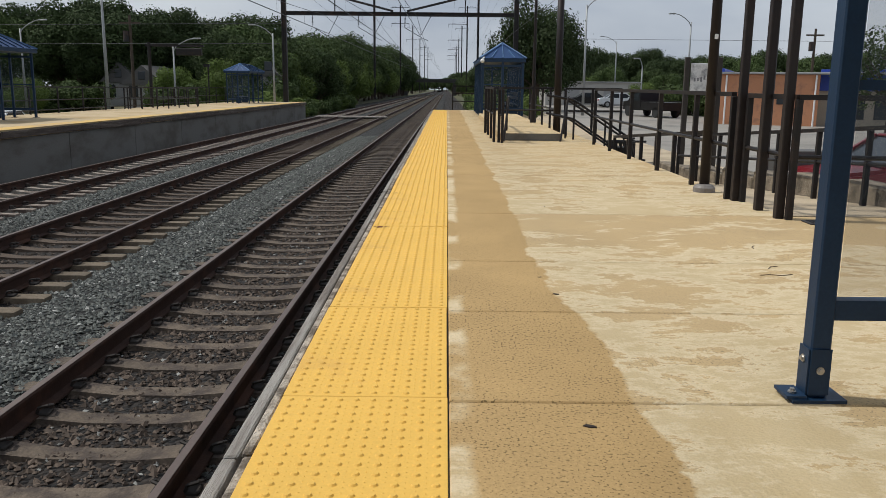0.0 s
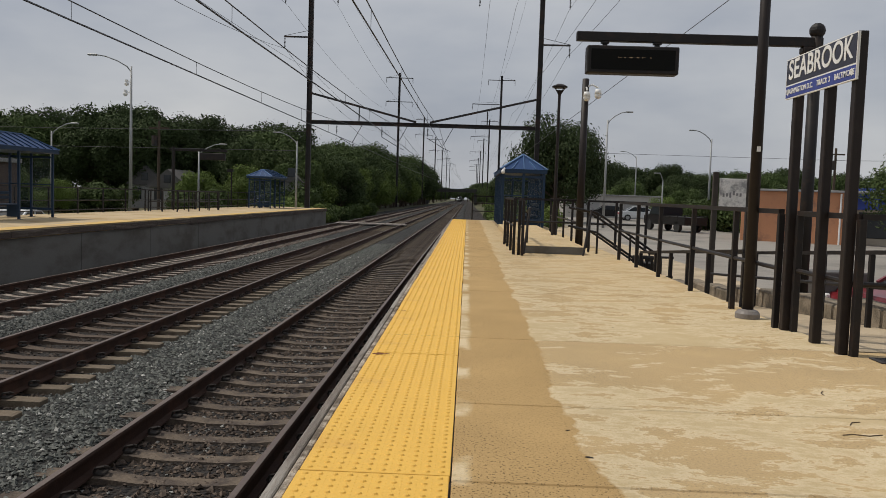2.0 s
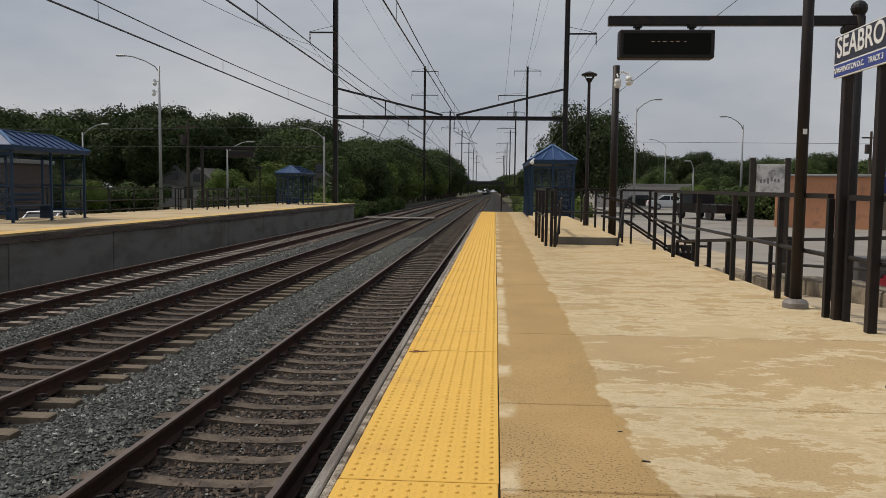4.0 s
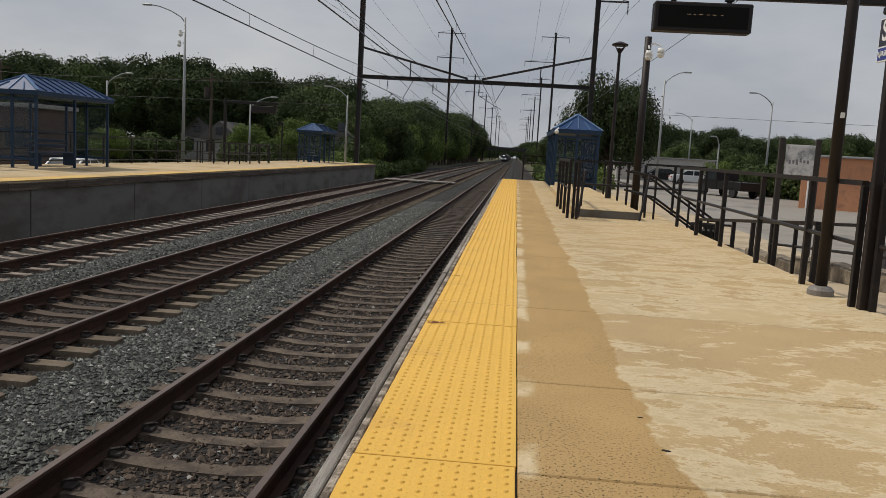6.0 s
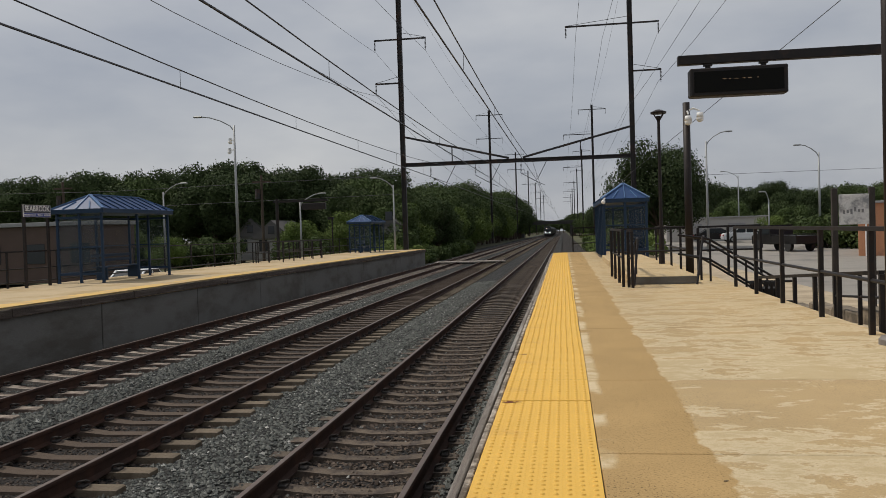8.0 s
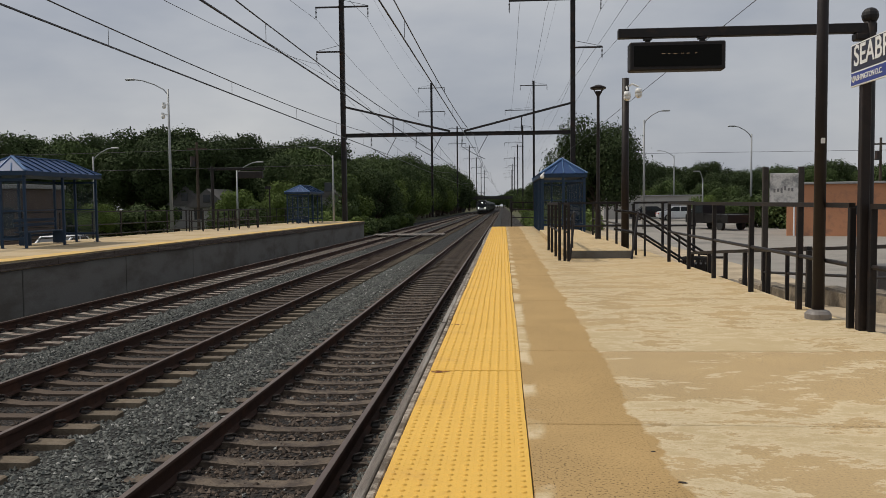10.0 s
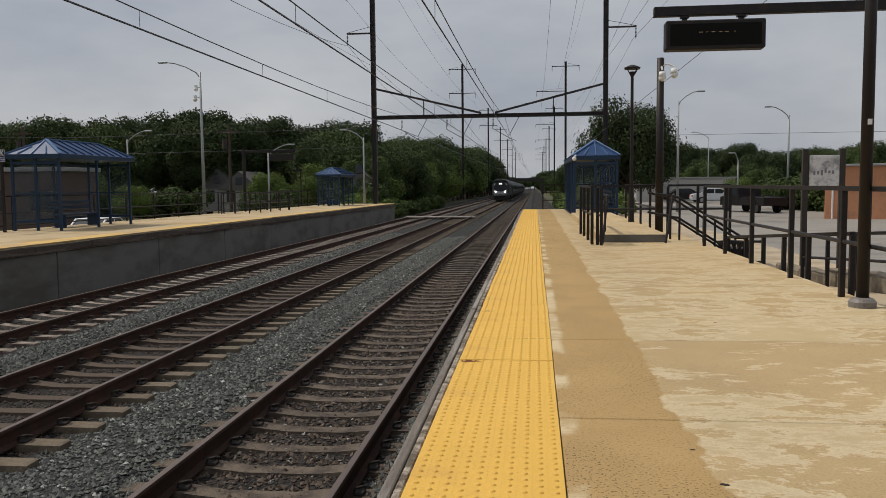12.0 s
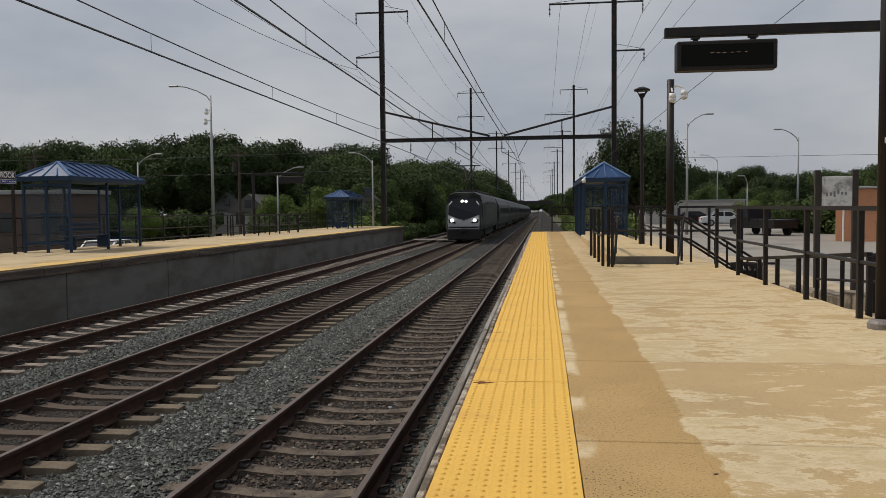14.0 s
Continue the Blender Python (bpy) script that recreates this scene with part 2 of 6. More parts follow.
def bm_face(bm, *pts):
    return bm.faces.new([bm.verts.new(q) for q in pts])


def mesh_of(name, bm, material, smooth=False):
    me = bpy.data.meshes.new(name)
    bm.to_mesh(me)
    bm.free()
    me.materials.append(material)
    if smooth:
        for q in me.polygons:
            q.use_smooth = True
    return me


def part(name, bm, material, parent=None, label="", smooth=False):
    ob = new(name, mesh_of(name, bm, material, smooth))
    if parent is not None:
        ob.parent = parent
    if label:
        tagged(ob, label)
    return ob


def thing(name, label, category, group="", kind="", at=(0, 0, 0), rz=0):
    ob = new(name)
    ob.empty_display_size = 0.1
    ob.matrix_basis = pose(*at, 0, 0, rz)
    return tagged(ob, label, category, group, kind)


def BM():
    return bmesh.new()


# ---- ground ----
bm = BM()
bm_face(bm, (-900, -300, -1.60 + fall(-300)), (900, -300, -1.60 + fall(-300)), (900, 2500, -1.60 + fall(2500)), (-900, 2500, -1.60 + fall(2500)))
part("ground", bm, M_grass)
tagged(bpy.data.objects["ground"], "rough grass and weeds beside the railway", "ground", kind="structure")


# coarse grey ballast: a bed of shoulders with stones of their own on it
def ballast_material(name, base):
    m = mat(name, base, 0.9, 0.2, 3, 30, 0.3)
    t = m.node_tree
    vor = t.nodes.new("ShaderNodeTexVoronoi")
    vor.inputs["Scale"].default_value = 21
    co = t.nodes.new("ShaderNodeTexCoord")
    t.links.new(co.outputs["Object"], vor.inputs["Vector"])
    bp = t.nodes.new("ShaderNodeBump")
    bp.inputs["Strength"].default_value = 1.0
    bp.inputs["Distance"].default_value = 0.05
    bp.invert = True
    t.links.new(vor.outputs["Distance"], bp.inputs["Height"])
    b = t.nodes["Principled BSDF"]
    t.links.new(bp.outputs["Normal"], b.inputs["Normal"])
    old = b.inputs["Base Color"].links[0].from_socket
    bw = t.nodes.new("ShaderNodeSeparateColor")
    t.links.new(vor.outputs["Color"], bw.inputs["Color"])
    ramp = t.nodes.new("ShaderNodeMapRange")
    ramp.inputs["To Min"].default_value = 0.12
    ramp.inputs["To Max"].default_value = 2.1
    t.links.new(bw.outputs[0], ramp.inputs["Value"])
    mul = t.nodes.new("ShaderNodeMix")
    mul.data_type = "RGBA"
    mul.blend_type = "MULTIPLY"
    mul.inputs[0].default_value = 1.0
    t.links.new(old, mul.inputs[6])
    t.links.new(ramp.outputs["Result"], mul.inputs[7])
    t.links.new(mul.outputs[2], b.inputs["Base Color"])
    return m


# bed colours are darkened to hold the shade in gaps between loose stones
M_ballast = ballast_material("ballast_stone", (0.017, 0.0172, 0.0155))
M_ballast_brown = ballast_material("rust_stained_ballast", (0.013, 0.0092, 0.0068))
M_stone = mat("loose_ballast_stones", (0.044, 0.046, 0.041), 0.75, 0.2, 8, 60, island=2.8)
M_stone_pale = mat("pale_ballast_stones", (0.34, 0.335, 0.31), 0.85, 0.15, 8, 60, island=0.7)
M_stone_brown = mat("rust_stained_ballast_stones", (0.048, 0.035, 0.026), 0.85, 0.2, 8, 60, island=2.4)


def bed_height(x):
    """The bed dips a little under each track and mounds between them."""
    d = min(abs(x - c) for c in TRACKS)
    shoulder = 0.085 * max(0.0, 1.0 - abs(x + 3.72) / 0.42)          # heaped over the near tie ends
    shoulder += 0.088 * max(0.0, min(1.0, (x + 1.56) / 0.22))         # filled up against the platform
    shoulder += 0.006 * (abs(x - TRACKS[0]) < 0.68)
    return BALLAST_Z - 0.015 + shoulder + 0.05 * max(0.0, min(1.0, (d - 1.25) / 0.4))


bm = BM()
xs = [FAR_X - 0.3 + i * 0.2 for i in range(57)]
ys = [-12, 20, 60, 66, 120, 400, 1500]
brown = BM()


def stained(x):
    return min(abs(x - c) for c in TRACKS) < 1.02


for b in (bm, brown):
    prev = None
    for y in ys:
        row = [b.verts.new((x, y, bed_height(x))) for x in xs]
        if prev:
            for i in range(len(xs) - 1):
                if stained((xs[i] + xs[i + 1]) / 2) == (b is brown):
                    b.faces.new((prev[i], prev[i + 1], row[i + 1], row[i]))
        prev = row
bm_face(bm, (xs[0], 66, -1.41), (xs[0], 1500, -1.41), (-14.5, 1500, -1.6), (-14.5, 66, -1.6))
bm_face(brown, (xs[-1], 36, -1.40), (2.6, 36, -1.6), (2.6, 1500, -1.6), (xs[-1], 1500, -1.40))
ballast = tagged(part("ballast_bed", bm, M_ballast), "grey crushed stone ballast under three tracks", "ballast", kind="structure")
ballast.matrix_basis = pose(0, 0, 0, FALL)
part("stained_ballast", brown, M_ballast_brown, ballast, "dark rust-stained stone between the rails")


def stones(name, n, place, size, material, seed):
    """n loose angular stones in one mesh."""
    rng = np.random.default_rng(seed)
    base = np.array([(1, 0, 0), (-1, 0, 0), (0, 1, 0), (0, -1, 0), (0, 0, 1), (0, 0, -1)], float)
    tri = np.array([(0, 2, 4), (2, 1, 4), (1, 3, 4), (3, 0, 4), (2, 0, 5), (1, 2, 5), (3, 1, 5), (0, 3, 5)])
    c = place(rng, n)
    s = size[0] + (size[1] - size[0]) * rng.random((n, 1, 1)) ** 1.5
    v = base[None] * (0.55 + 0.65 * rng.random((n, 6, 1))) + 0.18 * rng.standard_normal((n, 6, 3))
    ang = rng.random(n) * 6.283
    ca, sa = np.cos(ang), np.sin(ang)
    x, y = v[:, :, 0] * ca[:, None] - v[:, :, 1] * sa[:, None], v[:, :, 0] * sa[:, None] + v[:, :, 1] * ca[:, None]
    v = np.stack([x, y, v[:, :, 2] * 0.75], -1) * s + c[:, None, :]
    f = (tri[None] + 6 * np.arange(n)[:, None, None]).reshape(-1, 3)
    me = bpy.data.meshes.new(name)
    me.from_pydata(v.reshape(-1, 3).tolist(), [], f.tolist())
    me.materials.append(material)
    ob = new(name, me)
    ob.parent = ballast
    return tagged(ob, "loose broken stones lying on the ballast", kind="stuff")


def between(x0, x1, y0, y1, power=1.6):
    def place(rng, n):
        x = x0 + (x1 - x0) * rng.random(n)
        y = y0 + (y1 - y0) * rng.random(n) ** power
        z = np.array([bed_height(a) for a in x]) + 0.012 * rng.random(n)
        return np.stack([x, y, z], -1)
    return place


stones("stones", 26000, between(-4.95, -3.45, 1.2, 42), (0.013, 0.038), M_stone, 3)
stones("stones", 16000, between(-8.65, -7.25, 5.5, 46), (0.018, 0.05), M_stone, 4)
stones("stones", 14500, between(-3.45, -1.4, 1.2, 24), (0.016, 0.042), M_stone_brown, 5)
stones("stones", 8000, between(-1.6, -0.85, 1.2, 20), (0.018, 0.045), M_stone, 8)
stones("stones", 1100, between(-3.3, -0.9, 1.2, 20), (0.014, 0.034), M_stone_pale, 9)
stones("stones", 1100, between(-4.95, -3.45, 1.2, 34), (0.016, 0.036), M_stone_pale, 10)
stones("stones", 900, between(-8.65, -7.2, 5, 40), (0.018, 0.04), M_stone_pale, 11)
stones("stones", 7000, between(-7.1, -5.0, 4.0, 28), (0.018, 0.038), M_stone_brown, 6)
stones("stones", 6000, between(-11.2, -8.6, 8, 40), (0.02, 0.045), M_stone, 7)


# ---- tracks ----
def tie_mesh(name, material):
    """A concrete tie: high rail seats at the ends, waisted and lower in the middle."""
    bm = BM()
    st = [(-1.29, 0.0, 0.115, 0.0), (-1.26, 0.008, 0.13, 0.0), (-0.62, 0.006, 0.13, 0.0), (-0.3, -0.03, 0.112, 0), (0.3, -0.03, 0.112, 0), (0.62, 0.006, 0.13, 0), (1.26, 0.008, 0.13, 0), (1.29, 0.0, 0.115, 0)]
    prev = None
    for x, z, w, _ in st:
        ring = [bm.verts.new(q) for q in ((x, -w, -0.14), (x, -w * 0.86, z), (x, w * 0.86, z), (x, w, -0.14))]
        if prev:
            for i in range(3):
                bm.faces.new((prev[i], prev[i + 1], ring[i + 1], ring[i]))
        else:
            bm.faces.new(ring)
        prev = ring
    bm.faces.new(prev)
    bmesh.ops.recalc_face_normals(bm, faces=bm.faces[:])
    return mesh_of(name, bm, material)


RAIL_PROFILE = [(-0.076, 0), (0.076, 0), (0.072, 0.014), (0.012, 0.032), (0.009, 0.13), (0.036, 0.146), (0.037, 0.172), (0.028, 0.184), (-0.028, 0.184), (-0.037, 0.172), (-0.036, 0.146), (-0.009, 0.13), (-0.012, 0.032), (-0.072, 0.014)]


def rail(x, parent, y1=1400):
    bm = BM()
    bm_prism(bm, [(x + u, RAIL_Z - 0.185 + v) for u, v in RAIL_PROFILE], "y", -10, y1)
    r = part("rail", bm, M_rail, parent)
    bm = BM()
    bm_box(bm, x - 0.027, x + 0.027, -10, y1, RAIL_Z - 0.002, RAIL_Z + 0.003)
    part("rail_head", bm, M_railtop, r, "worn grey running surface")
    return r


def clip_mesh():
    bm = BM()
    for sx in (-1, 1):
        for gx in (-0.7525, 0.7525):
            x = gx + sx * 0.105
            bm_box(bm, x - 0.045, x + 0.045, -0.06, 0.06, 0.0, 0.03, 0.008)
            pts = [Vector((x - 0.04 * sx, -0.05, 0.03)), Vector((x - 0.02 * sx, -0.055, 0.075)), Vector((x + 0.04 * sx, -0.02, 0.08)), Vector((x + 0.045 * sx, 0.05, 0.055)), Vector((x - 0.03 * sx, 0.045, 0.04))]
            bm_polytube(bm, pts, 0.012, 5)
    return mesh_of("clips", bm, M_clip)


ME_clip = clip_mesh()
for k, cx in enumerate(TRACKS):
    tr = thing("railway_track", ("near", "middle", "far")[k] + " railway track with rusty rails on concrete ties", "railway track", "three parallel tracks", "structure")
    tr.matrix_basis = pose(0, 0, 0, FALL)
    for s in (-0.7525, 0.7525):
        rail(cx + s, tr)
    material = (M_tie, M_tie_middle, M_tie_pale)[k]
    me = tie_mesh("tie", material)
    y, i = 0.31 + (0.13, 0.0, 0.22)[k], 0
    rng = random.Random(20 + k)
    far = BM()
    while y < 330:
        if y < 58:
            ob = new("tie", me)
            ob.parent = tr
            ob.matrix_basis = pose(cx + rng.uniform(-0.02, 0.02), y + rng.uniform(-0.02, 0.02), TIE_Z + rng.uniform(-0.006, 0.004), 0, 0, rng.uniform(-0.8, 0.8))
            if y < 26:
                c = new("rail_clips", ME_clip)
                c.parent = ob
                tagged(c, "dark spring clips holding the rails")
        else:
            bm_box(far, cx - 1.29, cx + 1.29, y - 0.11, y + 0.11, TIE_Z - 0.05, TIE_Z)
        y += 0.61
    tagged(part("far_ties", far, material, tr), kind="stuff")

# timber crossing between the tracks past the far platform
bm = BM()
for i in range(6):
    bm_box(bm, -10.8, -5.0, 66.5 + i * 0.42, 66.88 + i * 0.42, RAIL_Z - 0.1, RAIL_Z - 0.01)
crossing = tagged(part("track_crossing", bm, M_wood_edge), "weathered timber crossing boards laid between rails", "crossing", kind="structure")
crossing.matrix_basis = pose(0, 0, 0, FALL)


# ---- the platform ----
def platform_material():
    """Tan exposed-aggregate concrete with a pale worn coating lying on it in patches, away from the edge."""
    m = mat("platform_surface", (0.442, 0.298, 0.134), 0.95, 0.16, 1.6, 70, 0.25, spec=0.15)
    t = m.node_tree
    b = t.nodes["Principled BSDF"]
    tan = b.inputs["Base Color"].links[0].from_socket
    co = t.nodes.new("ShaderNodeTexCoord")
    # dark pits of the aggregate
    vor = t.nodes.new("ShaderNodeTexNoise")
    vor.inputs["Scale"].default_value = 85
    vor.inputs["Detail"].default_value = 1.5
    t.links.new(co.outputs["Object"], vor.inputs["Vector"])
    pit = t.nodes.new("ShaderNodeMapRange")
    pit.inputs["From Min"].default_value = 0.365
    pit.inputs["From Max"].default_value = 0.40
    pit.inputs["To Min"].default_value = 0.28
    pit.inputs["To Max"].default_value = 1.0
    t.links.new(vor.outputs["Fac"], pit.inputs["Value"])
    worn = t.nodes.new("ShaderNodeTexNoise")
    worn.inputs["Scale"].default_value = 0.55
    worn.inputs["Detail"].default_value = 3
    t.links.new(co.outputs["Object"], worn.inputs["Vector"])
    some = t.nodes.new("ShaderNodeMapRange")
    some.inputs["From Min"].default_value = 0.34
    some.inputs["From Max"].default_value = 0.58
    t.links.new(worn.outputs["Fac"], some.inputs["Value"])
    pm = t.nodes.new("ShaderNodeMix")
    pm.inputs[2].default_value = 1.0
    t.links.new(some.outputs[0], pm.inputs[0])
    t.links.new(pit.outputs["Result"], pm.inputs[3])
    mul = t.nodes.new("ShaderNodeMix")
    mul.data_type = "RGBA"
    mul.blend_type = "MULTIPLY"
    mul.inputs[0].default_value = 1.0
    t.links.new(tan, mul.inputs[6])
    t.links.new(pm.outputs[0], mul.inputs[7])
    # the pale coating: where it lies, and how it has flaked
    xyz = t.nodes.new("ShaderNodeSeparateXYZ")
    t.links.new(co.outputs["Object"], xyz.inputs["Vector"])
    edge = t.nodes.new("ShaderNodeTexNoise")
    edge.inputs["Scale"].default_value = 1.3
    edge.inputs["Detail"].default_value = 8
    edge.inputs["Roughness"].default_value = 0.66
    t.links.new(co.outputs["Object"], edge.inputs["Vector"])
    shift = t.nodes.new("ShaderNodeMapRange")
    shift.inputs["From Min"].default_value = 0.3
    shift.inputs["From Max"].default_value = 0.7
    shift.inputs["To Min"].default_value = -0.07
    shift.inputs["To Max"].default_value = 0.07
    t.links.new(edge.outputs["Fac"], shift.inputs["Value"])
    ax = t.nodes.new("ShaderNodeMath")
    ax.operation = "ADD"
    t.links.new(xyz.outputs["X"], ax.inputs[0])
    t.links.new(shift.outputs["Result"], ax.inputs[1])
    lie = t.nodes.new("ShaderNodeMapRange")
    lie.inputs["From Min"].default_value = 0.58
    lie.inputs["From Max"].default_value = 0.60

    def along(y0, y1, v0, v1):
        """A value that goes from v0 to v1 as one passes from y0 to y1."""
        r = t.nodes.new("ShaderNodeMapRange")
        r.interpolation_type = "SMOOTHSTEP"
        for k, v in (("From Min", y0), ("From Max", y1), ("To Min", v0), ("To Max", v1)):
            r.inputs[k].default_value = v
        t.links.new(xyz.outputs["Y"], r.inputs["Value"])
        return r.outputs["Result"]

    def calc(op, a, b):
        q = t.nodes.new("ShaderNodeMath")
        q.operation = op
        for i, v in enumerate((a, b)):
            if isinstance(v, float):
                q.inputs[i].default_value = v
            else:
                t.links.new(v, q.inputs[i])
        return q.outputs[0]

    # the coating starts farther in near the shelter
    t.links.new(calc("ADD", ax.outputs[0], along(2.5, 3.0, -0.10, 0.0)), lie.inputs["Value"])
    st = t.nodes.new("ShaderNodeMapping")
    st.inputs["Scale"].default_value = (0.8, 1.35, 1)
    t.links.new(co.outputs["Object"], st.inputs["Vector"])
    fl = t.nodes.new("ShaderNodeTexNoise")
    fl.inputs["Scale"].default_value = 1.7
    fl.inputs["Detail"].default_value = 9
    fl.inputs["Roughness"].default_value = 0.78
    fl.inputs["Distortion"].default_value = 0.25
    t.links.new(st.outputs["Vector"], fl.inputs["Vector"])
    flr = t.nodes.new("ShaderNodeMapRange")
    flr.inputs["From Min"].default_value = 0.486
    flr.inputs["From Max"].default_value = 0.504
    flr.inputs["To Min"].default_value = 0.20
    flr.inputs["To Max"].default_value = 0.86
    # one bay has lost nearly all of its coating, the bay beyond keeps most of it
    bare = calc("MULTIPLY", along(4.62, 4.82, 0.0, 1.0), along(6.09, 6.12, 1.0, 0.0))
    bias = calc("ADD", calc("MULTIPLY", bare, -0.075), calc("MULTIPLY", along(6.09, 6.12, 0.0, 1.0), along(6.4, 8.0, 0.06, 0.0)))
    bias = calc("ADD", bias, calc("MULTIPLY", along(3.95, 4.05, 0.0, 0.03), along(4.4, 4.7, 1.0, 0.0)))
    bias = calc("ADD", bias, calc("ADD", along(3.9, 4.1, 0.012, 0.0), along(2.7, 2.9, 0.012, 0.0)))
    worn_f = calc("ADD", fl.outputs["Fac"], bias)
    t.links.new(worn_f, flr.inputs["Value"])
    t.links.new(along(6.5, 14.0, 0.80, 0.58), flr.inputs["To Max"])
    both = t.nodes.new("ShaderNodeMath")
    both.operation = "MULTIPLY"
    t.links.new(lie.outputs["Result"], both.inputs[0])
    t.links.new(flr.outputs["Result"], both.inputs[1])
    # a thin crust along the tactile strip too
    near = t.nodes.new("ShaderNodeMapRange")
    near.inputs["From Min"].default_value = 0.10
    near.inputs["From Max"].default_value = 0.06
    t.links.new(calc("ADD", xyz.outputs["X"], calc("MULTIPLY", shift.outputs["Result"], 0.35)), near.inputs["Value"])
    cr = t.nodes.new("ShaderNodeTexNoise")
    cr.inputs["Scale"].default_value = 1.6
    cr.inputs["Detail"].default_value = 5
    t.links.new(co.outputs["Object"], cr.inputs["Vector"])
    crr = t.nodes.new("ShaderNodeMapRange")
    crr.inputs["From Min"].default_value = 0.48
    crr.inputs["From Max"].default_value = 0.56
    whole = calc("MULTIPLY", along(6.10, 6.12, 0.0, 0.12), along(9.0, 10.5, 1.0, 0.3))
    t.links.new(calc("ADD", calc("ADD", cr.outputs["Fac"], whole), along(3.0, 3.4, 0.0, -0.03)), crr.inputs["Value"])
    nc = t.nodes.new("ShaderNodeMath")
    nc.operation = "MULTIPLY"
    t.links.new(near.outputs["Result"], nc.inputs[0])
    t.links.new(calc("MULTIPLY", crr.outputs["Result"], 0.65), nc.inputs[1])
    mxm = t.nodes.new("ShaderNodeMath")
    mxm.operation = "MAXIMUM"
    t.links.new(both.outputs[0], mxm.inputs[0])
    t.links.new(nc.outputs[0], mxm.inputs[1])
    pale = t.nodes.new("ShaderNodeMix")
    pale.data_type = "RGBA"
    pn = t.nodes.new("ShaderNodeTexNoise")
    pn.inputs["Scale"].default_value = 5
    pn.inputs["Detail"].default_value = 6
    t.links.new(co.outputs["Object"], pn.inputs["Vector"])
    rim = t.nodes.new("ShaderNodeMapRange")
    rim.inputs["From Min"].default_value = 0.57
    rim.inputs["From Max"].default_value = 0.49
    rim.inputs["To Min"].default_value = 0.0
    rim.inputs["To Max"].default_value = 0.75
    t.links.new(worn_f, rim.inputs["Value"])
    rs = t.nodes.new("ShaderNodeMath")
    rs.operation = "MULTIPLY_ADD"
    rs.inputs[1].default_value = 0.5
    t.links.new(pn.outputs["Fac"], rs.inputs[0])
    t.links.new(rim.outputs["Result"], rs.inputs[2])
    t.links.new(rs.outputs[0], pale.inputs[0])
    pale.inputs[6].default_value = (0.51, 0.395, 0.22, 1)
    pale.inputs[7].default_value = (0.74, 0.635, 0.44, 1)
    top = t.nodes.new("ShaderNodeMix")
    top.data_type = "RGBA"
    t.links.new(mxm.outputs[0], top.inputs[0])
    t.links.new(mul.outputs[2], top.inputs[6])
    t.links.new(pale.outputs[2], top.inputs[7])
    t.links.new(top.outputs[2], b.inputs["Base Color"])
    return m


M_platform = platform_material()
PLAT_END = 36.5
platform = thing("platform", "sunlit tan concrete platform with worn pale coating", "platform", kind="structure")
bm = BM()
bm_box(bm, -0.60, 3.05, -12, PLAT_END, -0.35, -0.025)
part("platform_core", bm, M_concrete, platform, "grey concrete under the platform slabs")
# slabs, joint by joint
joints = [-12, -8.4, -4.8, -2.4, 0.4, 1.62, 2.84, 4.06, 6.11, 9.3, 12.4, 15.85, 19.5, 23.1, 26.7, 30.3, PLAT_END]
for y0, y1 in zip(joints[:-1], joints[1:]):
    x1 = 5.0 if y1 < 6.3 else 3.05
    bm = BM()
    bm_box(bm, 0.004, x1, y0 + 0.006, y1 - 0.006, -0.10, 0.0, 0.006)
    s = part("slab", bm, M_platform, platform)
bm = BM()
bm_box(bm, 3.05, 5.0, -12, 6.15, -0.9, -0.05)
part("platform_core", bm, M_concrete, platform)
# piers and crossbeams below, seen in the gap over the track
for i in range(9):
    bm = BM()
    bm_box(bm, -0.45, -0.05, 1 + i * 4.2, 1.5 + i * 4.2, -1.6, -0.35, 0.02)
    part("pier", bm, M_concrete, platform)
# weathered timber rubbing edge
rng = random.Random(5)
y = -6.0
while y < PLAT_END - 0.2:
    ln = min(rng.choice((2.4, 3.0, 3.6)), PLAT_END - y)
    for x0, x1, zt in ((-0.652, -0.617, -0.012), (-0.715, -0.668, -0.035)):
        dx = rng.uniform(-0.006, 0.006)
        bm = BM()
        bm_box(bm, x0 + dx, x1 + dx, y + 0.008, y + ln - 0.008, -0.28, zt + rng.uniform(-0.008, 0.008), 0.006)
        part("edge_board", bm, M_crust if x0 > -0.66 else M_wood_edge, platform, "pale crumbling edge strip" if x0 > -0.66 else "split grey weathered timber board")
    y += ln

# yellow tactile strip: panels with rows of truncated domes
strip = thing("tactile_strip", "yellow tactile warning strip with truncated domes", "tactile strip", kind="structure")
PITCH, PANEL = 0.0597, 1.235
y = 5.345 - PANEL * 7
dome_ring = [(math.cos(a), math.sin(a)) for a in [i * math.pi / 4 for i in range(8)]]


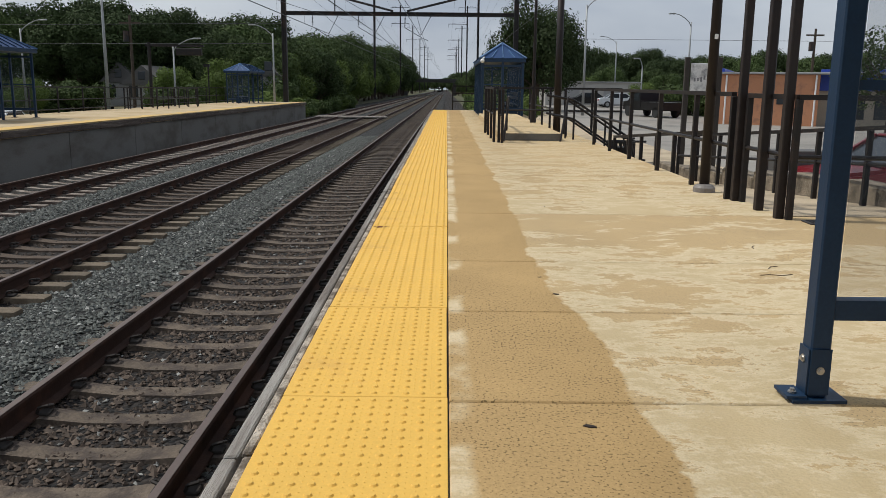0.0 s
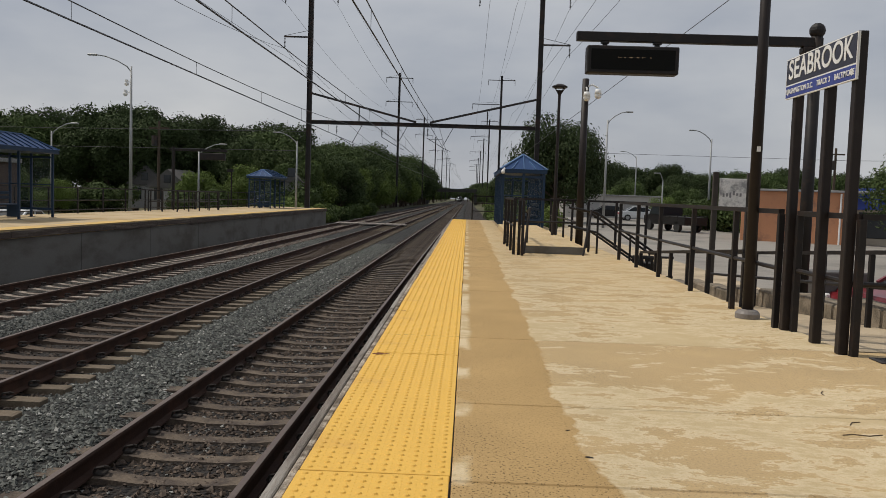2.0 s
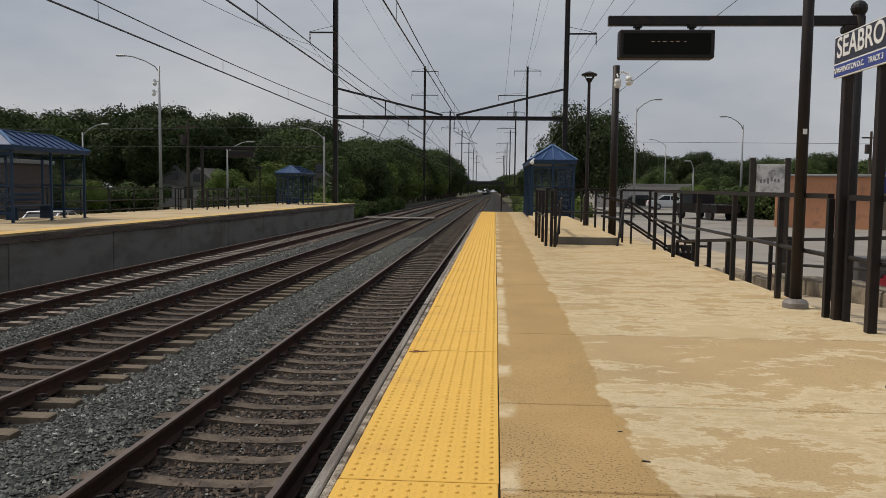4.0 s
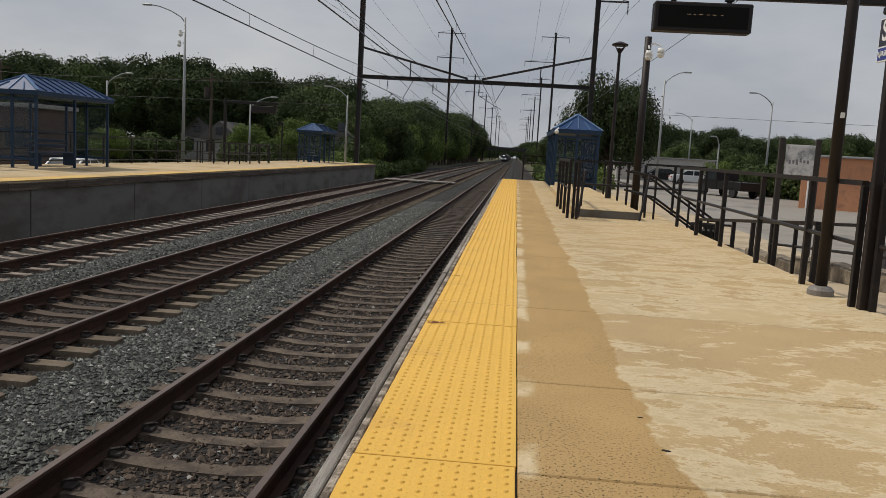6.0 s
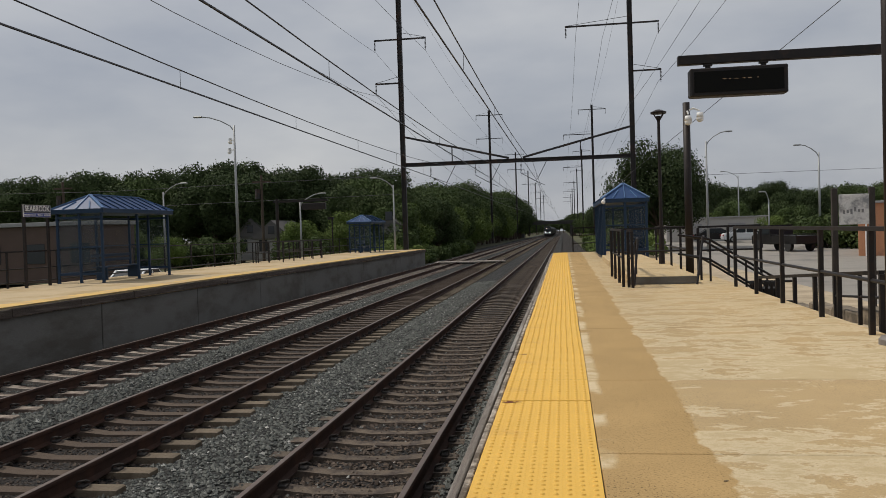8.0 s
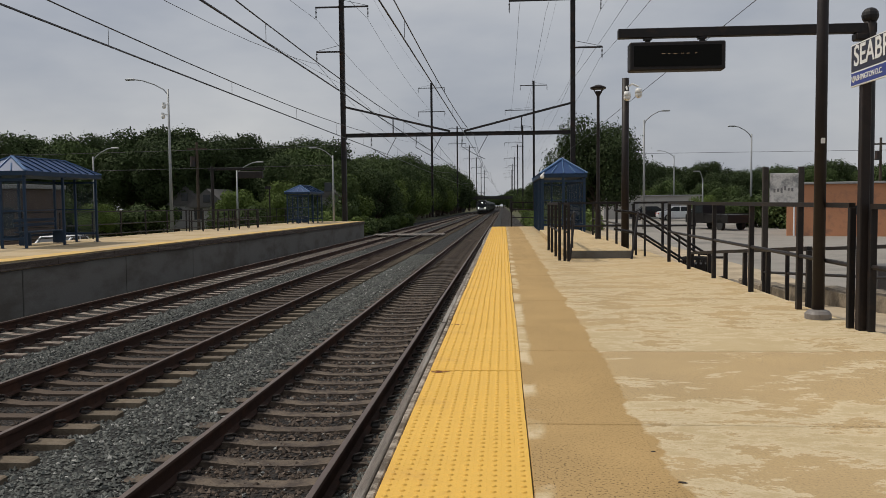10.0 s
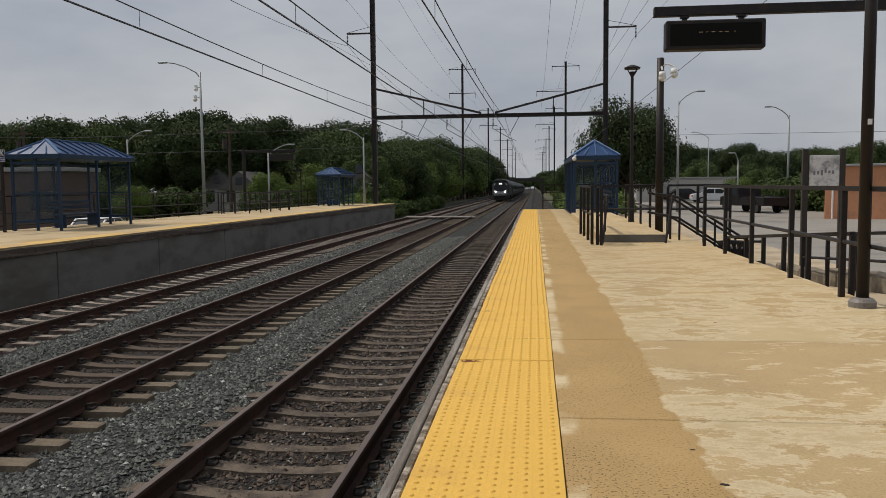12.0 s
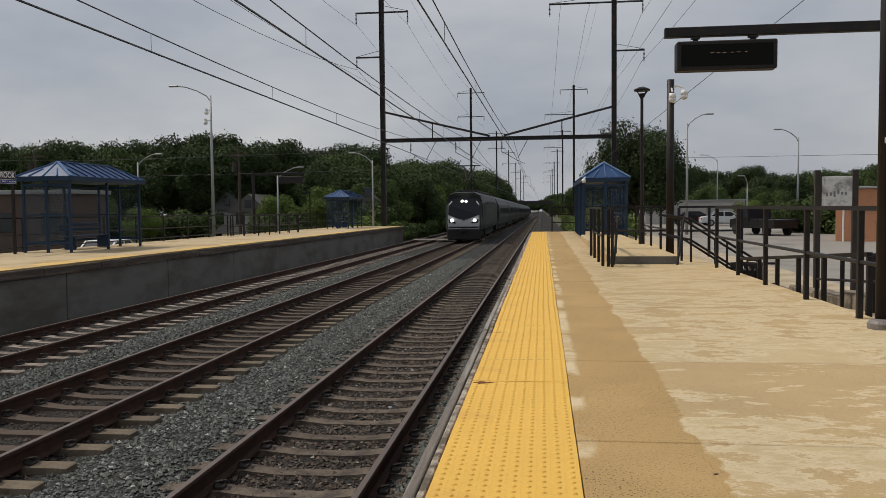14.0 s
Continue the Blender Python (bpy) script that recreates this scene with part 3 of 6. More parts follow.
def panel_mesh():
    """One panel: thin plate with a low fret and ten by nineteen domes."""
    bm = BM()
    bm_box(bm, -0.609, -0.001, 0.0015, PANEL - 0.0015, -0.024, 0.004, 0.002)
    for i in range(10):
        for j in range(19):
            cx, cy = -0.609 + 0.0355 + i * PITCH, 0.036 + j * (PANEL - 0.072) / 18
            lo = [bm.verts.new((cx + 0.0145 * a, cy + 0.0145 * c, 0.0038)) for a, c in dome_ring]
            hi = [bm.verts.new((cx + 0.0085 * a, cy + 0.0085 * c, 0.0098)) for a, c in dome_ring]
            bm.faces.new(hi)
            for k in range(8):
                bm.faces.new((lo[k], lo[(k + 1) % 8], hi[(k + 1) % 8], hi[k]))
            if i < 9 and j < 18:                                     # small grip points between the domes
                for u, w in ((0.5, 0.25), (0.5, 0.75), (0.0, 0.5)):
                    gx, gy = cx + u * PITCH, cy + w * 0.0646
                    sq = [bm.verts.new((gx + a * 0.005, gy + c * 0.005, 0.0038)) for a, c in ((1, 0), (0, 1), (-1, 0), (0, -1))]
                    tip = bm.verts.new((gx, gy, 0.0062))
                    for k in range(4):
                        bm.faces.new((sq[k], sq[(k + 1) % 4], tip))
    return mesh_of("panel", bm, M_tactile)


ME_panel = panel_mesh()
while y < PLAT_END - 0.5:
    ob = new("panel", ME_panel)
    ob.parent = strip
    ob.matrix_basis = pose(rng.uniform(-0.003, 0.003), y, rng.uniform(-0.0015, 0.001), rng.uniform(-0.05, 0.05), 0, rng.uniform(-0.12, 0.12))
    y += PANEL + 0.002
# rust stain where a fixing has bled across the strip
bm = BM()
bm_prism(bm, [(-0.60, 5.30), (-0.56, 5.27), (-0.49, 5.30), (-0.46, 5.305), (-0.50, 5.325), (-0.57, 5.345)], "z", 0.0042, 0.0050)
part("rust_stain", bm, mat("rust_stain", (0.16, 0.05, 0.015), 0.9, 0.3), strip, "brown rust stain")

bm = BM()
bm_prism(bm, [(-0.60, 7.40), (-0.55, 7.385), (-0.47, 7.41), (-0.53, 7.43)], "z", 0.0042, 0.0050)
part("rust_stain", bm, mat("faint_rust_stain", (0.26, 0.10, 0.03), 0.9, 0.3), strip, "brown rust stain")
bm = BM()
bm_box(bm, -0.608, 0.0, 6.102, 6.110, 0.0042, 0.0049)
part("slab_joint_crack", bm, mat("brown_crack", (0.30, 0.19, 0.07), 0.9, 0.3, 30, 90), strip, "thin dirty crack over the slab joint")

# raised slab with one step, farther along
bm = BM()
bm_box(bm, 1.10, 2.40, 16.05, 27.6, 0.004, 0.16, 0.012)
part("raised_slab", bm, M_platform, platform, "raised concrete landing with a grey step face")
bm = BM()
bm_box(bm, 1.12, 2.38, 16.035, 16.048, 0.006, 0.148)
part("step_face", bm, M_concrete, platform, "grey concrete step face")

# ramp that falls away beside the platform, with a rough kerb
ramp = thing("ramp", "concrete ramp descending beside the platform to the street", "ramp", kind="structure")
bm = BM()
bm_prism(bm, [(6.16, -0.002), (18.2, -0.87), (18.2, -1.2), (6.16, -1.2)], "x", 3.06, 4.62)
part("ramp_surface", bm, M_walk, ramp)
rng = random.Random(8)
y = -3.0
while y < 18.0:
    z = -0.072 * max(0.0, y - 6.16)
    bm = BM()
    h = rng.uniform(0.17, 0.24)
    bm_box(bm, 5.004 if y < 5.3 else 4.63, 5.30 if y < 5.3 else 4.92, y + 0.01, y + 1.40, z - 0.5, z + h - 0.02, 0.03)
    part("kerb_block", bm, M_kerb, ramp, "rough concrete kerb block")
    y += 1.42

# ---- the far platform ----
far_platform = thing("far_platform", "far concrete platform with yellow edge and grey panel wall", "platform", kind="structure")
far_platform.matrix_basis = pose(0, 0, 0, FALL)
FAR_END = 65.6
bm = BM()
bm_box(bm, -16.6, FAR_X + 0.02, -20, FAR_END, FAR_Z - 0.22, FAR_Z)
part("far_deck", bm, mat("pale_worn_deck", (0.50, 0.395, 0.25), 0.95, 0.12, 0.8, 40, 0.15, dirt=(0.40, 0.29, 0.15), dirt_amount=0.3, dirt_scale=0.5, spec=0.15), far_platform)
bm = BM()
bm_box(bm, FAR_X - 0.63, FAR_X + 0.04, -20, FAR_END, FAR_Z + 0.002, FAR_Z + 0.012)
part("far_tactile_strip", bm, M_tactile_old, far_platform, "faded yellow tactile strip")
y, i = -18.8, 0
while y < FAR_END - 0.3:
    ln = min(5.3, FAR_END - y)
    bm = BM()
    bm_box(bm, FAR_X - 0.16, FAR_X - 0.02, y + 0.02, y + ln - 0.02, -1.75, FAR_Z - 0.22, 0.012)
    part("wall_panel", bm, M_concrete, far_platform)
    y += ln
rng = random.Random(9)
y = -19.9
while y < FAR_END - 0.3:
    ln = min(rng.choice((2.4, 3.0, 3.6)), FAR_END - y)
    bm = BM()
    bm_box(bm, FAR_X + 0.022, FAR_X + 0.075, y + 0.01, y + ln - 0.01, FAR_Z - 0.20 - rng.uniform(0, 0.03), FAR_Z - 0.025 - rng.uniform(0, 0.025), 0.008)
    part("edge_board", bm, M_wood_dark, far_platform)
    y += ln
bm = BM()
bm_box(bm, -16.6, FAR_X - 0.2, FAR_END - 0.2, FAR_END - 0.02, -1.75, FAR_Z - 0.22)
bm_box(bm, -16.6, -16.4, -20, FAR_END - 0.3, -1.75, FAR_Z - 0.22)
part("end_wall", bm, M_concrete, far_platform)

# ---- street side ----
bm = BM()
bm_box(bm, 4.7, 7.2, -20, 120, -1.4, STREET_Z + 0.0)
tagged(part("pavement", bm, M_walk), "sunlit tan concrete pavement beside the station", "pavement", kind="structure")
bm = BM()
bm_box(bm, 7.2, 90, -40, 105, -1.5, STREET_Z - 0.10)
tagged(part("parking_lot", bm, M_asphalt), "pale worn asphalt parking lot", "parking lot", kind="structure")
bm = BM()
bm_box(bm, 2.62, 4.7, 18.2, 60, -1.5, STREET_Z - 0.02)
tagged(part("pavement", bm, M_walk), "concrete pavement at the foot of the stairs", "pavement", kind="structure")
bm = BM()
bm_box(bm, -70, -16.6, -30, 66, -2.1, -1.62)
tagged(part("far_verge", bm, M_grass), "rough grass behind the far platform", "grass", kind="structure")


# ---- shelters ----
def shelter(at, length, depth, label, panels, group="platform shelters", bench=True, eave=2.12, ridge=2.76, z_rail=0.30, rz=0, o=0.16, w=0.045):
    """A glazed shelter: square posts, hipped ribbed roof, rails, clear panes, a bench. Its length runs along y from its origin, x is its depth to the back."""
    s = thing("waiting_shelter", label, "shelter", group, at=at, rz=rz)
    x0, x1, y0, y1 = 0.0, depth, 0.0, length
    n = panels
    ys = [y0 + i * (y1 - y0) / n for i in range(n + 1)]
    posts = [(x0, y) for y in ys] + [(x1, y) for y in ys] + [((x0 + x1) / 2, y0), ((x0 + x1) / 2, y1)]
    for px, py in posts:
        bm = BM()
        bm_box(bm, px - w, px + w, py - w, py + w, 0.012, eave, 0.006)
        p = part("post", bm, M_blue, s)
        bm = BM()
        bm_box(bm, px - 0.10, px + 0.10, py - 0.07, py + 0.07, 0.001, 0.014)
        part("base_plate", bm, M_blue, p)
    # rails under the panes, at sides and back
    for a, b in (((x0, y0), (x1, y0)), ((x0, y1), (x1, y1)), ((x1, y0), (x1, y1))):
        for z in (z_rail, eave - 0.12, 1.15):
            bm = BM()
            bm_bar(bm, (a[0], a[1], z), (b[0], b[1], z), 0.06 if z != 1.15 else 0.035, 0.075 if z != 1.15 else 0.035)
            part("rail", bm, M_blue, s)
    for y in (y0, y1):
        for k in range(2):
            bm = BM()
            bm_box(bm, x0 + 0.06 + k * depth / 2, x0 - 0.06 + (k + 1) * depth / 2, y - 0.006, y + 0.006, z_rail + 0.05, eave - 0.17)
            g = part("pane", bm, M_glasspane, s, "clear scratched glazing panel")
            g.visible_shadow = False
    for a, b in zip(ys[:-1], ys[1:]):
        bm = BM()
        bm_box(bm, x1 - 0.006, x1 + 0.006, a + 0.06, b - 0.06, z_rail + 0.05, eave - 0.17)
        g = part("pane", bm, M_glasspane, s, "clear scratched glazing panel")
        g.visible_shadow = False
    # fascia and hipped roof
    bm = BM()
    bm_box(bm, x0 - o, x1 + o, y0 - o, y1 + o, eave, eave + 0.14, 0.01)
    part("fascia", bm, M_blue, s)
    rx, h = (x0 + x1) / 2, ridge
    ry0, ry1 = y0 + depth * 0.42, y1 - depth * 0.42
    e = eave + 0.142
    A, B, C, D = (x0 - o, y0 - o, e), (x1 + o, y0 - o, e), (x1 + o, y1 + o, e), (x0 - o, y1 + o, e)
    R0, R1 = (rx, ry0, h), (rx, ry1, h)
    bm = BM()
    for f in ((A, B, R0), (D, A, R0, R1), (C, D, R1), (B, C, R1, R0), (A, D, C, B)):
        bm_face(bm, *f)
    bmesh.ops.remove_doubles(bm, verts=bm.verts[:], dist=0.001)
    roof = part("roof", bm, M_blueroof, s, "blue standing-seam metal roof")
    bm = BM()
    for a, b in ((A, R0), (B, R0), (C, R1), (D, R1), (R0, R1)):
        bm_bar(bm, Vector(a) + Vector((0, 0, 0.012)), Vector(b) + Vector((0, 0, 0.012)), 0.10, 0.035)
    part("ridge_cap", bm, M_blueroof_lit, roof, "paler blue ridge and hip caps")
    # standing seams
    m = max(4, int((y1 - y0) / 0.42))
    for i in range(1, m):
        y = y0 - o + (y1 - y0 + 2 * o) * i / m
        k = min(1.0, (y - (y0 - o)) / (ry0 - y0 + o), ((y1 + o) - y) / (y1 + o - ry1))
        for xe in (x0 - o, x1 + o):
            bm = BM()
            top = Vector((xe + (rx - xe) * k, y, e + (h - e) * k))
            bm_bar(bm, Vector((xe, y, e + 0.015)), top + Vector((0, 0, 0.015)), 0.03, 0.04)
            part("seam", bm, M_blue, roof)
    for ye, yr in ((y0 - o, ry0), (y1 + o, ry1)):
        for u in (0.25, 0.5, 0.75):
            x = x0 - o + (x1 - x0 + 2 * o) * u
            k = 1 - abs(u - 0.5) * 2
            bm = BM()
            bm_bar(bm, (x, ye, e + 0.015), (x + (rx - x) * k, ye + (yr - ye) * k, e + (h - e) * k + 0.015), 0.03, 0.04)
            part("seam", bm, M_blueroof_lit, roof)
    if bench:
        bm = BM()
        for i in range(4):
            bm_box(bm, x1 - 0.52 + i * 0.11, x1 - 0.43 + i * 0.11, y0 + 0.25, y0 + length * 0.62, 0.42, 0.46, 0.006)
        bn = part("bench_seat", bm, M_blue, s, "dark blue slatted bench seat")
        for yy in (y0 + 0.4, y0 + length * 0.55):
            bm = BM()
            bm_box(bm, x1 - 0.5, x1 - 0.12, yy - 0.03, yy + 0.03, 0.0, 0.42)
            part("bench_leg", bm, M_blue, bn)
        bm = BM()
        for z in (0.62, 0.78):
            bm_box(bm, x1 - 0.12, x1 - 0.085, y0 + 0.25, y0 + length * 0.62, z, z + 0.1, 0.005)
        part("bench_back", bm, M_blue, bn)
    return s


sh = shelter((-14.55, 28.1, FAR_Z + fall(26)), 4.35, 1.52, "blue steel and glass shelter with hipped ribbed roof on far platform", 2, rz=180, eave=2.22, ridge=2.84, w=0.038)
sh = shelter((-13.9, 61.6, FAR_Z + fall(59.6)), 4.35, 1.52, "small-looking blue steel and glass shelter farther along far platform", 3, rz=180, w=0.038)
sh = shelter((1.24, 28.4, 0.0), 6.9, 1.42, "blue shelter with hipped roof on raised concrete landing", 6, eave=1.92, ridge=2.60, o=0.10)
sh = shelter((1.365, -4.26, 0.0), 5.96, 1.62, "blue steel shelter with bolted foot plates beside the strip", 5, eave=2.35, ridge=2.95, z_rail=0.345, w=0.038)
# bolted angle foot of the corner post nearest to the path
foot = BM()
bm_box(foot, -0.075, 0.0, -0.06, 0.06, 0.0145, 0.026)
fo = part("foot_angle", foot, M_blue, sh)
fo.matrix_basis = pose(-0.045, 5.96, 0)
bm = BM()
bm_box(bm, -0.045, -0.0385, -0.040, 0.040, 0.026, 0.20)
bm_box(bm, -0.038, 0.0385, -0.0455, -0.0385, 0.026, 0.20)
f2 = part("foot_bracket", bm, M_blue, sh)
f2.matrix_basis = pose(0, 5.96, 0)
M_bolt = mat("zinc_bolt", (0.45, 0.43, 0.4), 0.4, 0.2, metal=0.8)
for bx, by, bz, ax in ((0.0, -0.0458, 0.12, "y"), (-0.0453, 0.0, 0.155, "x"), (-0.085, -0.02, 0.027, "z")):
    bm = BM()
    d = {"x": Vector((-0.012, 0, 0)), "y": Vector((0, -0.012, 0)), "z": Vector((0, 0, 0.016))}[ax]
    p0 = Vector((bx, by, bz))
    bm_tube(bm, p0, p0 + d * 0.35, 0.015, n=14)
    bm_tube(bm, p0 + d * 0.35, p0 + d, 0.009, n=6)
    b = part("bolt", bm, M_bolt, sh, "zinc bolt and washer")
    b.matrix_basis = pose(0, 5.96, 0)
# security camera on the landing's shelter
cam_dome = thing("security_camera", "small white dome camera under the shelter eave", "camera", "dome cameras", at=(1.22, 28.2, 1.96))
bm = BM()
bmesh.ops.create_uvsphere(bm, u_segments=14, v_segments=8, radius=0.075)
part("dome", bm, M_white, cam_dome, smooth=True)
bm = BM()
bm_tube(bm, (0, 0, 0.06), (0.06, 0.13, 0.12), 0.03)
part("bracket", bm, M_white, cam_dome)


# ---- railings ----
def railing(label, posts, top=1.07, mids=(0.55,), w=0.055, close=False, group="platform railings"):
    """Square posts joined by a top rail and mid rails; posts: (x, y, z of foot)."""
    r = thing("railing", label, "railing", group)
    for x, y, z in posts:
        bm = BM()
        bm_box(bm, x - w / 2, x + w / 2, y - w / 2, y + w / 2, z - 0.02, z + top - 0.02, 0.004)
        part("post", bm, M_black, r)
    for h in (top, *mids):
        for a, b in zip(posts[:-1], posts[1:]):
            bm = BM()
            if h == top:
                bm_bar(bm, (a[0], a[1], a[2] + h), (b[0], b[1], b[2] + h), 0.055, 0.045)
            else:
                bm_tube(bm, (a[0], a[1], a[2] + h), (b[0], b[1], b[2] + h), 0.021, n=8)
            part("top_rail" if h == top else "mid_rail", bm, M_black, r)
    return r


railing("black steel railing along the platform's street side", [(2.90, y, 0) for y in (7.25, 8.5, 10.13, 11.9, 13.5, 15.1)])
railing("black steel railing beyond the sign, toward the street", [(2.99, 7.05, 0), (3.0, 5.92, 0), (4.3, 5.86, 0)], top=1.06)
railing("black railing at the landing's street side", [(2.70, y, 0.0) for y in (18.9, 20.6, 22.4, 24.2, 26.0)])
railing("black railing between landing and tactile edge", [(0.95, y, 0) for y in (15.55, 16.7, 18.0, 19.2)])
railing("black railing behind the stairs, toward the street", [(2.80, 18.55, 0), (3.45, 18.6, 0), (4.15, 18.65, 0)])
railing("black railing across the landing before the shelter", [(0.92, 18.78, 0), (2.66, 18.84, 0)])
railing("short black railing closing the landing's front", [(1.04, 15.42, 0), (1.10, 15.30, 0)])
# outer railing of the ramp: follows its slope
railing("black railing on the ramp's outer kerb, sloping down", [(4.5, y, -0.072 * (y - 6.16)) for y in (6.3, 7.6, 8.8, 10.0, 11.2, 12.4, 13.6, 14.8)], top=0.83, mids=(0.45,))
railing("black handrail on the ramp's inner side", [(3.25, y, -0.072 * (y - 6.16)) for y in (9.2, 10.6, 11.6, 12.6, 13.6, 14.8)], top=0.80, mids=())


# handrails with a looped end, sloping over the step and the stairs
def handrail(label, pts, feet):
    h = thing("handrail", label, "handrail", "stair handrails")
    bm = BM()
    bm_polytube(bm, pts, 0.024, 8)
    part("rail", bm, M_black, h)
    for x, y, z0, z1 in feet:
        bm = BM()
        bm_tube(bm, (x, y, z0), (x, y, z1), 0.022, n=8)
        part("post", bm, M_black, h)
    return h


handrail("black looped handrail at the landing step", [(1.16, 15.75, 0.0), (1.28, 16.1, 0.88), (1.30, 16.5, 0.90), (1.30, 16.9, 0.80), (1.30, 16.9, 0.14)], [])
handrail("black looped handrail at the landing step", [(2.34, 15.85, 0.0), (2.52, 16.2, 0.88), (2.60, 16.6, 0.90), (2.60, 16.95, 0.80), (2.60, 16.95, 0.0)], [])
for y in (16.6, 17.7):
    for dz in (0.92, 0.52):
        handrail("steep black handrail beside the stairs down to the street", [(2.25, y, dz), (2.70, y, dz - 0.08), (4.05, y, dz - 0.95), (4.3, y, dz - 0.95)], [(2.72, y, -0.1, dz - 0.09), (3.4, y, -0.55, dz - 0.53), (4.05, y, -0.9, dz - 0.95)] if dz > 0.9 else [])
stairs = thing("stairs", "concrete stairs down from the landing to the street", "stairs", kind="structure")
for i in range(6):
    bm = BM()
    bm_box(bm, 2.63 + i * 0.28, 2.91 + i * 0.28, 16.65, 17.65, -1.2, -0.02 - i * 0.165, 0.01)
    part("step", bm, M_concrete, stairs)

# ---- poles, signs and the display ----
pole = thing("lamp_pole", "tall dark brown steel pole with grey domed base collar", "pole", at=(2.84, 7.82, 0))
bm = BM()
bm_tube(bm, (0, 0, 0.0), (0, 0, 4.9), 0.055, 0.046, n=16)
part("shaft", bm, M_brownpost, pole, smooth=True)
bm = BM()
for z0, z1, r0, r1 in ((0.002, 0.05, 0.118, 0.118), (0.05, 0.078, 0.118, 0.095), (0.078, 0.09, 0.095, 0.06)):
    bm_tube(bm, (0, 0, z0), (0, 0, z1), r0, r1, n=20)
part("collar", bm, mat("grey_collar", (0.20, 0.18, 0.165), 0.55, 0.2, 8, 60), pole, "worn grey domed collar")
bm = BM()
bm_box(bm, -0.018, 0.018, -0.0575, -0.048, 1.64, 1.69)
part("tag", bm, M_white, pole, "small pale label plate")


def text(body, size, material, parent, m, name="lettering", bold=0.0):
    cu = bpy.data.curves.new(name, "FONT")
    cu.body = body
    cu.size = size
    cu.extrude = 0.0015
    cu.offset = bold
    cu.align_x, cu.align_y = "CENTER", "CENTER"
    cu.materials.append(material)
    ob = new(name, cu)
    ob.parent = parent
    ob.matrix_basis = m
    return ob


def name_sign(at, rz, posts, z0, width, label, foot=0.0):
    """Station name board: navy upper board, blue lower strip, between two square posts; its face looks along its own -y."""
    s = thing("station_sign", label, "sign", "station name signs", at=at, rz=rz)
    for px in posts:
        bm = BM()
        bm_box(bm, px - 0.038, px + 0.038, 0.014, 0.09, foot, z0 + 0.36, 0.006)
        part("post", bm, M_brownpost, s)
    bm = BM()
    bm_box(bm, -width / 2, width / 2, -0.012, 0.012, z0 + 0.115, z0 + 0.34, 0.003)
    board = part("name_board", bm, M_signblack, s)
    text("SEABROOK", 0.235 * width / 1.3, M_white, board, pose(0, -0.014, z0 + 0.235, 90, 0, 0), bold=0.0035)
    bm = BM()
    bm_box(bm, -width / 2, width / 2, -0.012, 0.012, z0, z0 + 0.105, 0.003)
    strip_b = part("direction_strip", bm, M_signblue, s, "blue strip with white lettering and arrows")
    text("WASHINGTON D.C.    TRACK 3    BALTIMORE", 0.062 * width / 1.3, M_white, strip_b, pose(0, -0.014, z0 + 0.052, 90, 0, 0), bold=0.001)
    for sx in (-1, 1):
        bm = BM()
        x = sx * (width / 2 - 0.055)
        bm_prism(bm, [(x + sx * 0.035, z0 + 0.052), (x - sx * 0.005, z0 + 0.085), (x - sx * 0.005, z0 + 0.064), (x - sx * 0.035, z0 + 0.064), (x - sx * 0.035, z0 + 0.04), (x - sx * 0.005, z0 + 0.04), (x - sx * 0.005, z0 + 0.019)], "y", -0.0155, -0.0125)
        part("arrow", bm, M_white, strip_b)
    bm = BM()
    bm_box(bm, -width / 2 - 0.008, width / 2 + 0.008, -0.010, 0.010, z0 - 0.008, z0 + 0.348)
    part("backing", bm, M_white, s, "thin pale rim")
    return s


name_sign((2.89, 6.60, 0), -90, (-0.53, 0.12, 0.60), 2.09, 1.34, "navy and blue station name sign on brown posts, reading Seabrook")
name_sign((-15.75, 22.3, FAR_Z + fall(22)), 90, (-0.56, 0.56), 2.10, 1.27, "dark station name sign on two posts, far platform, reading Seabrook")

disp = thing("display_mast", "black cantilever mast with a hanging departure display", "display", at=(0, 12.55, 0))
bm = BM()
bm_box(bm, 1.62, 5.36, -0.06, 0.06, 3.55, 3.69, 0.008)
part("beam", bm, M_black, disp)
bm = BM()
bm_tube(bm, (5.28, 0, -0.95), (5.28, 0, 3.76), 0.10, 0.085, n=14)
part("column", bm, M_black, disp, smooth=True)
bm = BM()
bmesh.ops.create_uvsphere(bm, u_segments=14, v_segments=8, radius=0.12, matrix=Matrix.Translation((5.28, 0, 3.80)))
part("cap", bm, M_black, disp)
bm = BM()
bm_box(bm, 5.05, 5.24, -0.09, 0.09, 3.44, 3.549, 0.02)
part("bracket", bm, M_black, disp)
bm = BM()
bm_box(bm, 1.78, 3.18, -0.12, 0.12, 3.055, 3.475, 0.018)
case = part("display_case", bm, M_black, disp)
bm = BM()
bm_box(bm, 1.84, 3.12, -0.127, -0.121, 3.11, 3.42)
part("screen", bm, M_lens, case, "dark display screen")
for x in (2.06, 2.86):
    bm = BM()
    bm_box(bm, x - 0.035, x + 0.035, -0.03, 0.03, 3.475, 3.55)
    bm_box(bm, x - 0.06, x + 0.06, -0.05, 0.05, 3.52, 3.549)
    part("hanger", bm, M_black, disp)
# the lit part of the display cannot be read: plain bars
for x0, w in ((2.30, 0.05), (2.39, 0.03), (2.47, 0.05), (2.58, 0.04), (2.66, 0.05), (2.78, 0.03)):
    bm = BM()
    bm_box(bm, x0 - 0.05, x0 - 0.05 + w, -0.130, -0.128, 3.294, 3.300)
    part("lit_bar", bm, M_led, case, "short amber lit bar")

